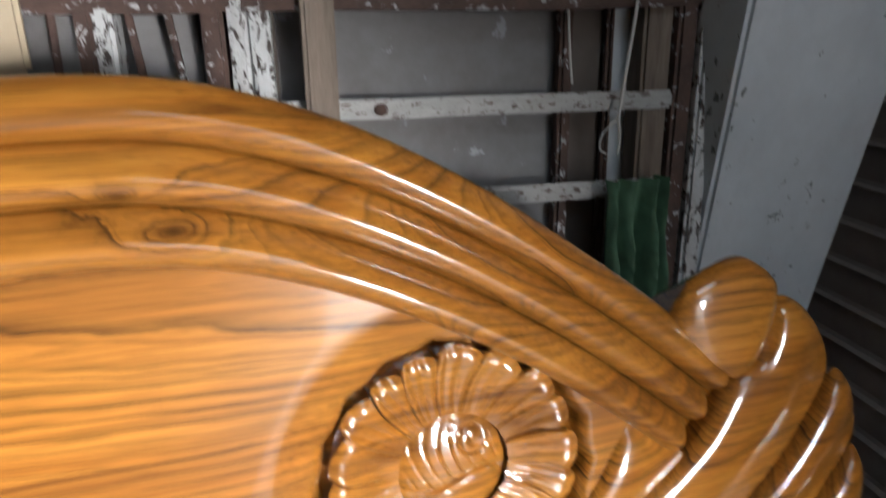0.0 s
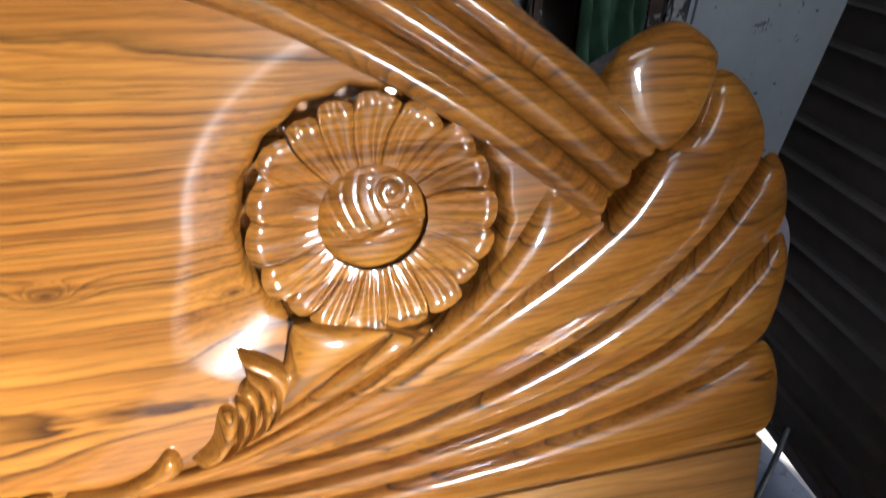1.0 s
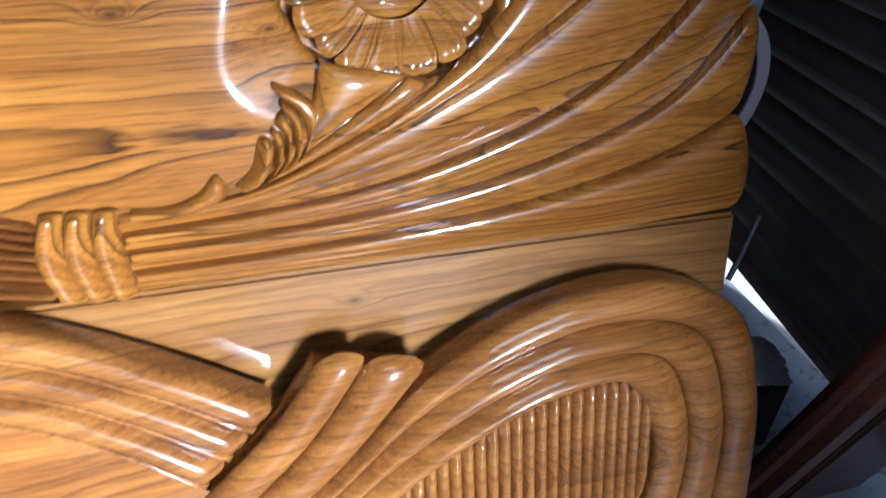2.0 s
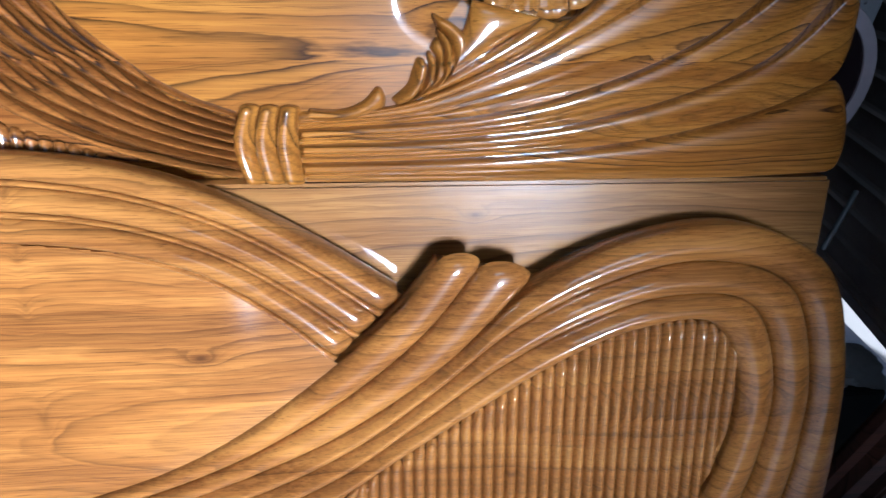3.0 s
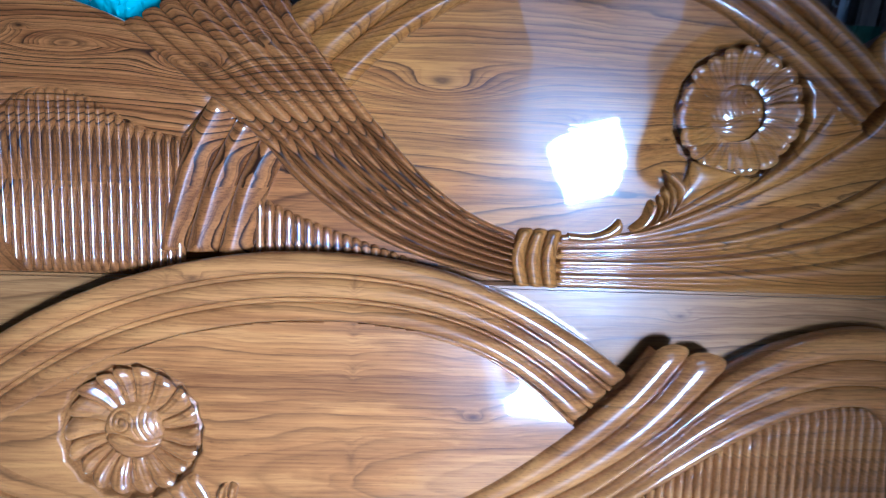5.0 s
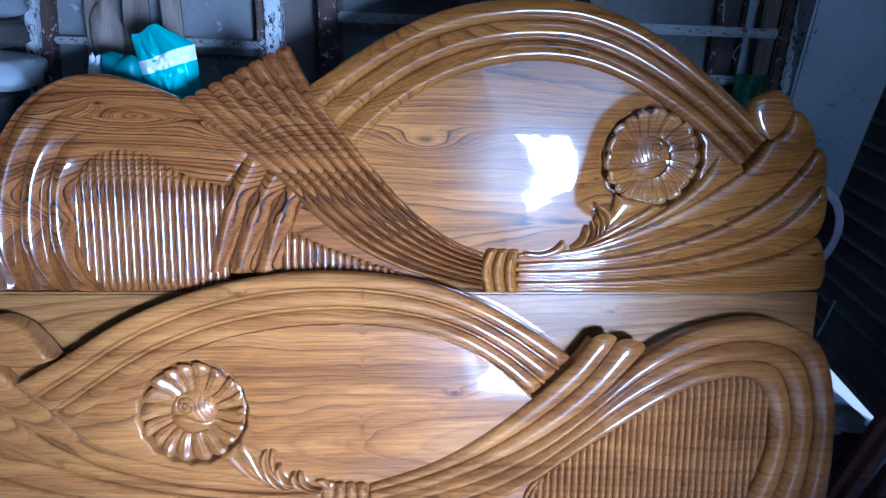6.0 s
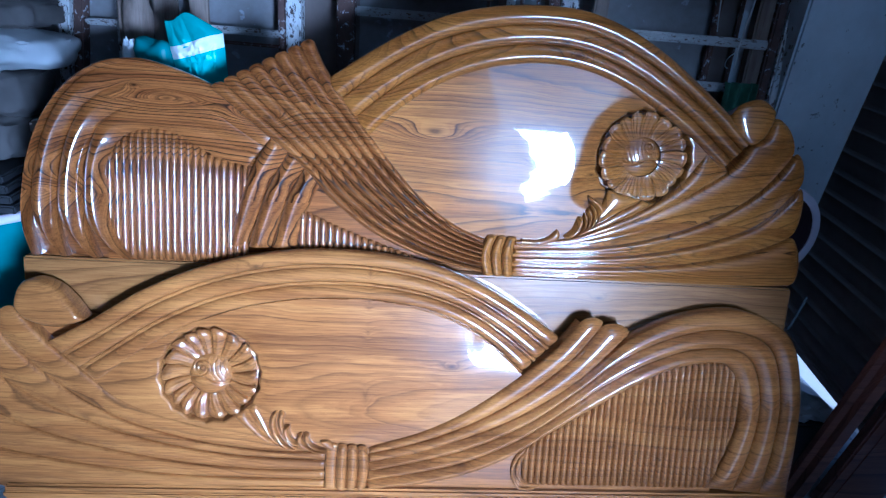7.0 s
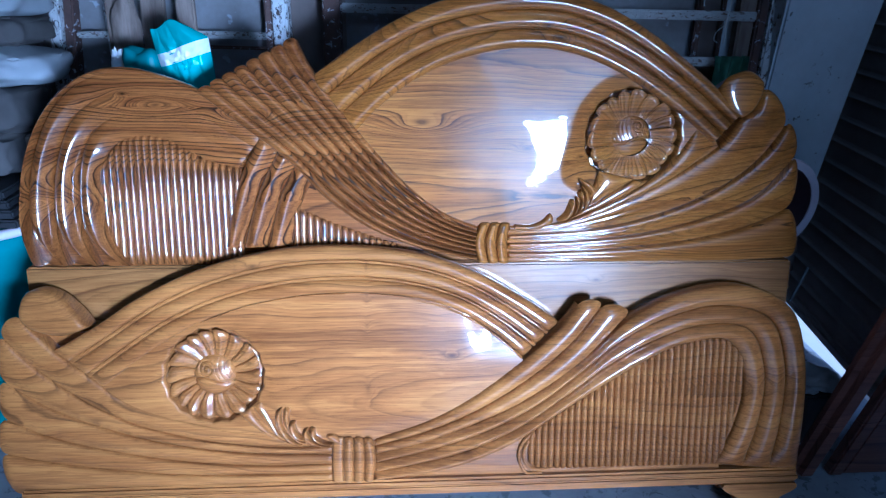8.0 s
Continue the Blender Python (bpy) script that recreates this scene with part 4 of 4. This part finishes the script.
# pale slab leaning beside the window
def leaning_slab(name, left, right, thick, top, material, label):
    """A slab whose two front edges each pass through a place at 1 m height and lean by a slope in x and y."""
    bm = bmesh.new()
    rows = []
    for k in range(13):
        z = -0.02 + (top + 0.02) * k / 12
        ring = []
        for (x, y, sx, sy), back in ((left, 0), (right, 0), (right, thick), (left, thick)):
            ring.append(bm.verts.new(Vector((x + sx * (z - 1), y + sy * (z - 1) + back, z)) + noise.noise_vector(Vector((x * 9, back * 20, z * 5))) * 0.003))
        rows.append(ring)
    for lo, hi in zip(rows, rows[1:]):
        for j in range(4):
            bm.faces.new((lo[j], lo[(j + 1) % 4], hi[(j + 1) % 4], hi[j]))
    bm.faces.new(rows[0])
    bm.faces.new(rows[-1])
    bmesh.ops.recalc_face_normals(bm, faces=bm.faces)
    bmesh.ops.bevel(bm, geom=[e for e in bm.edges if len(e.link_faces) == 2 and e.calc_face_angle() > 0.6], offset=0.006, segments=2, affect="EDGES")
    structure(part(name, bm, material), label, "pier")


leaning_slab("pier", (0.980, 0.493, -0.10, -0.26), (1.216, 0.471, -0.020, -0.21), 0.10, 2.1, PIER, "pale grey plastered slab with dark stains, leaning")
# dark-coloured slab gives the shaded gap between post and pier its tone
leaning_slab("shaded_gap_slab", (0.935, 0.590, -0.02, -0.22), (1.000, 0.598, -0.08, -0.25), 0.06, 2.1, BOARD_GAP_BROWN, "dark slab standing in for the shaded gap beside the pale slab")

# old window frame with peeling paint
WIN = pose(0, 0.62, 0, 0, 0, -6.84)
win = tagged(empty("window_1", WIN, "old window frame with peeling white paint", "window"), kind="structure")


def upright(name, x0, x1, z0, z1, material, y0=0.0, y1=0.05, lean=0.0, cuts=10, amount=0.002):
    bm = rough_box(x0, x1, y0, y1, z0, z1, cuts, amount)
    for v in bm.verts:
        v.co.x += lean * (v.co.z - 1.1)
    return part(name, bm, material, win)


upright("post", 0.960, 0.988, 0.2, 2.3, PEELING, -0.004, 0.05)
upright("post", 0.932, 0.959, 0.2, 2.3, RUST, 0.008, 0.05)
upright("post", 0.889, 0.931, 0.2, 2.3, OLD_WOOD, 0.022, 0.074)
upright("post", 0.850, 0.861, 0.2, 2.3, RUST, 0.055, 0.074)
upright("post", 0.350, 0.372, 0.2, 2.3, PEELING, -0.004, 0.04)
upright("post", 0.374, 0.398, 0.2, 2.3, PEELING, 0.004, 0.05)
upright("post", 0.318, 0.344, 0.2, 2.3, RUST, 0.01, 0.05)
upright("post", 0.200, 0.222, 0.2, 2.3, PEELING, 0.0, 0.05)
upright("post", 0.178, 0.198, 0.2, 2.3, RUST, 0.01, 0.05)
upright("post", 0.778, 0.796, 0.2, 2.3, RUST, 0.045, 0.074)
upright("post", -0.272, -0.224, 0.2, 2.3, RUST, 0.0, 0.05)
upright("post", -0.414, -0.372, 0.2, 2.3, PEELING, -0.004, 0.05)
upright("post", -0.440, -0.416, 0.2, 2.3, RUST, 0.008, 0.05)
upright("post", -0.905, -0.872, 0.2, 2.3, PEELING, -0.004, 0.05, 0.02)
upright("post", -1.072, -1.040, 0.2, 2.3, PEELING, -0.006, 0.05, 0.12)
upright("post", -1.036, -1.006, 0.2, 2.3, RUST, 0.008, 0.05, 0.12)
upright("post", -1.50, -1.46, 0.2, 2.3, PEELING, 0.0, 0.05)


def cross(name, x0, x1, z0, z1, material, y0=0.0, y1=0.012, amount=0.0012):
    return part(name, rough_box(x0, x1, y0, y1, z0, z1, 10, amount), material, win)


cross("top_rail", -1.50, 0.985, 1.296, 1.372, RUST, 0.0, 0.05, 0.003)
cross("flat_bar", 0.400, 0.934, 1.163, 1.189, FLAT_BAR, 0.010, 0.020)
cross("flat_bar", 0.400, 0.920, 1.040, 1.066, FLAT_BAR, 0.010, 0.020)
cross("flat_bar", -1.005, -0.906, 1.076, 1.096, FLAT_BAR, 0.010, 0.020)
cross("flat_bar", -0.870, -0.415, 1.083, 1.104, FLAT_BAR, 0.010, 0.020)
cross("flat_bar", -0.870, -0.415, 1.054, 1.064, RUST, 0.010, 0.020)
cross("flat_bar", -0.222, 0.350, 1.163, 1.189, FLAT_BAR, 0.010, 0.020)
cross("sill", -1.50, 0.985, 0.60, 0.68, OLD_WOOD, -0.01, 0.08, 0.003)
for x, lean in ((0.240, -0.10), (0.285, -0.12), (0.150, 0.02)):
    link_mesh("rod", *tube([(x + lean * (z - 1.25), 0.025, z) for z in np.linspace(0.65, 1.32, 8)], 0.005), RUST, win)
bm = bmesh.new()
bmesh.ops.create_icosphere(bm, subdivisions=2, radius=0.008)
for v in bm.verts:
    v.co = Vector((v.co.x * 1.2 + 0.527, v.co.y * 0.6 + 0.008, v.co.z + 1.176))
part("bolt", bm, RUST, win, "rusty bolt head")
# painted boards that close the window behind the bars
for x0, x1, m in ((0.40, 0.792, CEMENT), (0.793, 0.856, BOARD_GAP_BROWN), (0.857, 0.950, PIER), (0.311, 0.399, BOARD_GAP_BROWN), (-0.22, 0.31, CEMENT), (-0.45, -0.221, BOARD_GAP_BROWN), (-0.87, -0.451, CEMENT), (-0.91, -0.871, BOARD_GAP_BROWN), (-1.46, -0.911, CEMENT)):
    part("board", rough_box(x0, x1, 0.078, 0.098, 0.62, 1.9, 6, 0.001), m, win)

# loose wood, cloth and cord at the window
plank = part("plank", rough_box(0.428, 0.468, 0.545, 0.567, 0.02, 1.75, 14, 0.003, 5), OLD_WOOD)
tagged(plank, "weathered grey wooden plank standing at the window", "plank")
for x0, x1, y, top, tilt in ((-0.852, -0.806, 0.62, 1.60, 0.00), (-0.765, -0.700, 0.64, 1.62, 0.02), (-0.664, -0.618, 0.64, 1.55, -0.01)):
    bm = rough_box(x0, x1, y, y + 0.025, 0.02, top, 16, 0.006, 7)
    for v in bm.verts:
        v.co.x += tilt * (v.co.z - 1)
    tagged(part("plank", bm, OLD_WOOD), "weathered grey wooden plank standing at the window", "plank", "planks at the window")
bm = bmesh.new()
bmesh.ops.create_icosphere(bm, subdivisions=4, radius=1)
for v in bm.verts:
    c = v.co.copy()
    k = 1 + 0.25 * noise.noise(c * 1.7) + 0.10 * noise.noise(c * 5)
    v.co = Vector((-0.785 + c.x * 0.040 * k, 0.585 + c.y * 0.02 * k, 1.10 + c.z * 0.10 * k))
log = part("driftwood", bm, OLD_WOOD)
tagged(log, "grey weathered stump of wood by the planks", "driftwood")
cream = part("cream_board", rough_box(-0.06, 0.152, 0.50, 0.515, 1.235, 1.75, 5, 0.001), CREAM)
tagged(cream, "cream coloured board fixed on the window", "board")

cord = empty("cord", pose(0, 0, 0), "white cord hanging in a loop from the window", "cord")
link_mesh("strand", *tube(smooth_line([(0.862, 0.515, 1.50), (0.856, 0.512, 1.32), (0.845, 0.510, 1.23), (0.836, 0.510, 1.155)], 16), 0.0024, 6), CORD, cord)
link_mesh("strand", *tube(smooth_line([(0.836, 0.510, 1.155), (0.815, 0.512, 1.135), (0.812, 0.512, 1.115), (0.822, 0.512, 1.108)], 12), 0.0014, 6), CORD, cord)
link_mesh("strand", *tube(smooth_line([(0.836, 0.510, 1.155), (0.840, 0.510, 1.130), (0.838, 0.510, 1.105)], 8), 0.0022, 6), CORD, cord)
link_mesh("strand", *tube(smooth_line([(0.775, 0.555, 1.35), (0.780, 0.550, 1.25), (0.786, 0.550, 1.20)], 8), 0.0016, 6), CORD, cord)


def drape(name, x0, x1, z0, z1, y, material, label, category, folds=5, depth=0.016, nx=36, nz=30, seed=0.0):
    """Hanging cloth: a folded sheet with thickness and a ragged lower edge."""
    verts, faces = [], []
    for side in (0, 1):
        for i in range(nx + 1):
            u = i / nx
            low = z0 + 0.03 * noise.noise(Vector((u * 3, seed, 1)))
            for j in range(nz + 1):
                v = j / nz
                squeeze = 0.12 * (1 - v) * math.sin(u * 9 + seed)
                x = x0 + (x1 - x0) * (u + squeeze * 0.3)
                z = z1 + (low - z1) * v
                yy = y + depth * math.sin(u * folds * 2 * math.pi + 2.5 * v + seed) * (0.4 + v) + 0.020 * noise.noise(Vector((u * 4 + v, v * 2.5, seed))) + 0.006 * noise.noise(Vector((u * 11, v * 7, seed)))
                verts.append((x, yy + 0.003 * side, z))
    n = (nx + 1) * (nz + 1)
    for i in range(nx):
        for j in range(nz):
            a = i * (nz + 1) + j
            faces.append((a, a + 1, a + nz + 2, a + nz + 1))
            faces.append((n + a, n + a + nz + 1, n + a + nz + 2, n + a + 1))
    return tagged(link_mesh(name, verts, faces, material, smooth=80), label, category)


drape("green_cloth", 0.815, 0.912, 0.84, 1.074, 0.492, GREEN_CLOTH, "dark green cloth hung over the window bar", "cloth", 3.3, 0.024, seed=2.0)


def lump(name, centre, size, material, label, category, rough=0.22, seed=0.0, parent=None, flat=0.0, freq=1.6):
    """A soft sack-like form with creases."""
    bm = bmesh.new()
    bmesh.ops.create_icosphere(bm, subdivisions=4, radius=1)
    for v in bm.verts:
        c = v.co.copy()
        k = 1 + rough * noise.noise(c * freq + Vector((seed, 0, 0))) + rough * 0.5 * abs(noise.noise(c * freq * 2.6 + Vector((0, seed, 0)))) + rough * 0.22 * abs(noise.noise(c * freq * 6 + Vector((seed, seed, 0))))
        p = Vector([math.copysign(abs(q) ** (1 - flat), q) for q in c])
        v.co = Vector(centre) + Vector((p.x * size[0], p.y * size[1], p.z * size[2])) * k
    ob = part(name, bm, material, parent, smooth=60)
    return tagged(ob, label, category) if label else ob


shelf = empty("shelf", pose(0, 0, 0), "rough wooden shelf under the window carrying bags", "shelf")
part("board", rough_box(-0.95, -0.35, 0.27, 0.50, 0.87, 0.90, 8, 0.002), OLD_WOOD, shelf)
for x in (-0.92, -0.40):
    part("leg", rough_box(x, x + 0.04, 0.42, 0.46, 0.0, 0.87, 8, 0.002), OLD_WOOD, shelf)
    part("leg", rough_box(x, x + 0.04, 0.28, 0.31, 0.0, 0.87, 8, 0.002), OLD_WOOD, shelf)
# teal plastic bag tucked behind the headboard
bag = empty("plastic_bag", pose(0, 0, 0), "teal plastic bag with a pale band, stuffed full", "bag")


def pouch(name, v0, v1, material, grow):
    """A stuffed square pouch, tilted, between the heights v0 and v1 of its own square."""
    verts, faces, n, m = [], [], 36, 30
    tilt = radians(17)
    for side in (-1, 1):
        for i in range(n + 1):
            u = -1 + 2 * i / n
            for j in range(m + 1):
                v = v0 + (v1 - v0) * j / m
                puff = (max(0, 1 - abs(u) ** 1.6) * max(0, 1 - abs(v) ** 2)) ** 0.8
                crease = 0.030 * abs(noise.noise(Vector((u * 1.9, v * 1.9, side)))) + 0.016 * abs(noise.noise(Vector((u * 3.6 + v, v * 4.2 - u, side + 3)))) + 0.005 * noise.noise(Vector((u * 8, v * 8, side)))
                x, z = u * 0.062 * (1 + 0.12 * v) * (1 - 0.55 * max(0, v - 0.45) / 0.55) - 0.062 * max(0, v - 0.45), v * 0.108 * (1 + 0.05 * math.sin(3 * u))
                y = side * ((0.030 + crease) * puff + grow)
                verts.append((-0.562 + x * math.cos(tilt) - z * math.sin(tilt) * 0.45, 0.33 + y, 1.060 + x * math.sin(tilt) + z * math.cos(tilt)))
    w = (n + 1) * (m + 1)
    for i in range(n):
        for j in range(m):
            a = i * (m + 1) + j
            faces += [(a, a + 1, a + m + 2, a + m + 1), (w + a, w + a + m + 1, w + a + m + 2, w + a + 1)]
    return link_mesh(name, verts, faces, material, bag, smooth=40)


pouch("body", -1.0, 1.0, TEAL, 0.0)
pouch("band", 0.14, 0.44, WHITE_PLASTIC, 0.0016)
lump("plastic_bag", (-0.668, 0.36, 1.015), (0.066, 0.045, 0.085), TEAL_DARK, "dark teal plastic bag slumped behind the headboard", "bag", 0.35, 2.0)
lump("plastic_bag", (-0.742, 0.38, 0.995), (0.022, 0.020, 0.085), WHITE_PLASTIC, "small knotted white and teal plastic bag", "bag", 0.45, 5.0)

# pile beside the headboard: bin, trays, cartons, cloth bundles
PX = -1.20
bin_thing = empty("plastic_bin", pose(PX, 0.46, 0), "dark teal plastic bin with a pale rim", "bin")
bm = bmesh.new()
bmesh.ops.create_cone(bm, cap_ends=True, segments=40, radius1=0.17, radius2=0.20, depth=0.62)
for v in bm.verts:
    v.co.z += 0.31
part("body", bm, TEAL_DARK, bin_thing)
ring = [(0.203 * math.cos(a), 0.203 * math.sin(a), 0.635) for a in np.linspace(0, 2 * math.pi, 41)]
link_mesh("rim", *tube(ring, 0.013, 10), LILAC_PLASTIC, bin_thing)
for k in range(4):
    bm = box(PX - 0.17 + 0.01 * k, PX + 0.17 - 0.006 * k, 0.30, 0.60, 0.652 + 0.026 * k, 0.674 + 0.026 * k, 0.005)
    tagged(part("tray", bm, BLACK), "flat black tray in a stack on the bin", "tray", "trays on the bin")
CRUSHED = "crushed grey-brown carton in the pile"
for x, y, z, seed in ((PX + 0.005, 0.47, 0.818, 2.2), (PX + 0.035, 0.48, 0.930, 6.1)):
    tagged(lump("carton", (x, y, z), (0.150, 0.115, 0.056), CARTON, "", "", 0.16, seed, None, 0.55, 2.4), CRUSHED, "carton", "cartons in the pile")
lump("folded_cloth", (PX + 0.13, 0.47, 1.035), (0.14, 0.12, 0.045), SACK, "pale folded cloth bundle on the cartons", "cloth", 0.25, 1.0, None, 0.25)
lump("folded_cloth", (PX + 0.02, 0.42, 1.00), (0.10, 0.10, 0.065), SACK, "pale folded cloth bundle on the cartons", "cloth", 0.30, 7.0, None, 0.2)
lump("folded_cloth", (PX + 0.02, 0.36, 0.86), (0.085, 0.05, 0.06), SACK, "pale cloth stuffed between the cartons", "cloth", 0.30, 3.5, None, 0.2)
tagged(lump("carton", (PX + 0.06, 0.53, 1.118), (0.150, 0.10, 0.036), CARTON, "", "", 0.16, 8.8, None, 0.55, 2.4), CRUSHED, "carton", "cartons in the pile")
lump("folded_cloth", (PX + 0.08, 0.50, 1.20), (0.15, 0.12, 0.055), SACK, "pale folded cloth bundle on the cartons", "cloth", 0.25, 9.0, None, 0.25)

# basin on edge behind the headboard's end
basin = empty("plastic_basin", pose(0.966, 0.30, 0.705, 0, 0, 10), "dark plastic basin with a pale lilac rim, hung on edge", "basin")

def turned(name, prof, material, parent, n=48):
    """A ring-shaped form turned about the y axis from a closed profile of radius and depth."""
    verts, faces = [], []
    for k in range(n):
        a = 2 * math.pi * k / n
        verts += [(r * math.cos(a), y, r * math.sin(a)) for r, y in prof]
    for k in range(n):
        for j in range(len(prof)):
            a, b = k * len(prof), ((k + 1) % n) * len(prof)
            faces.append((a + j, b + j, b + (j + 1) % len(prof), a + (j + 1) % len(prof)))
    return link_mesh(name, verts, faces, material, parent, smooth=50)


turned("rim", [(0.110, 0.000), (0.130, -0.004), (0.134, 0.004), (0.112, 0.010)], LILAC_PLASTIC, basin)
turned("bowl", [(0.112, 0.004), (0.085, 0.075), (0.001, 0.080), (0.001, 0.074), (0.078, 0.069), (0.107, 0.004)], MAROON, basin)
part("hook", box(-0.006, 0.006, 0.0, 0.30, 0.134, 0.146, 0.002), BLACK, basin)

handle = link_mesh("brush_handle", *tube(smooth_line([(0.935, 0.098, 0.520), (0.958, 0.112, 0.560), (0.982, 0.130, 0.598)], 12), 0.0038, 10), CLEAR_GREY)
tagged(handle, "clear plastic brush handle by the headboard", "handle")

# crate and crumpled sheet on the floor by the shutter
tagged(part("crate", rough_box(1.00, 1.22, 0.17, 0.40, 0.0, 0.17, 6, 0.004, 6, 0.006), BLACK), "low black crate on the floor", "crate")
lump("crumpled_sheet", (1.13, 0.24, 0.190), (0.085, 0.07, 0.022), SACK, "crumpled grey-blue sheet on the crate", "sheet", 0.5, 4.0, None, 0.1, 2.4)

# dark polished planks standing in front, near the shutter
def leaning_board(name, x, y, width, depth, label, category, groove=None, edge=0.006):
    """A board leaning sideways and forwards over its whole height."""
    thing = empty(name, pose(x, y, 0), label, category)
    pieces = [("board", 0.0, width, 0.0)] if groove is None else [("stile", 0.0, groove - 0.004, 0.0), ("panel", groove - 0.004, width, 0.006)]
    for piece, x0, x1, sink in pieces:
        bm = box(x0, x1, sink, sink + depth, 0.0, 0.95, edge, 4)
        for v in bm.verts:
            f = v.co.z
            v.co = Vector((v.co.x + 0.05 * f, v.co.y - 0.235 * f, f))
        part(piece, bm, DARK_WOOD, thing)


leaning_board("dark_post", 1.012, 0.020, 0.074, 0.06, "dark polished rounded wooden post leaning at the shutter", "post", None, 0.022)
leaning_board("dark_board", 1.130, 0.035, 0.20, 0.035, "dark polished wooden board leaning at the shutter", "board", 0.045)
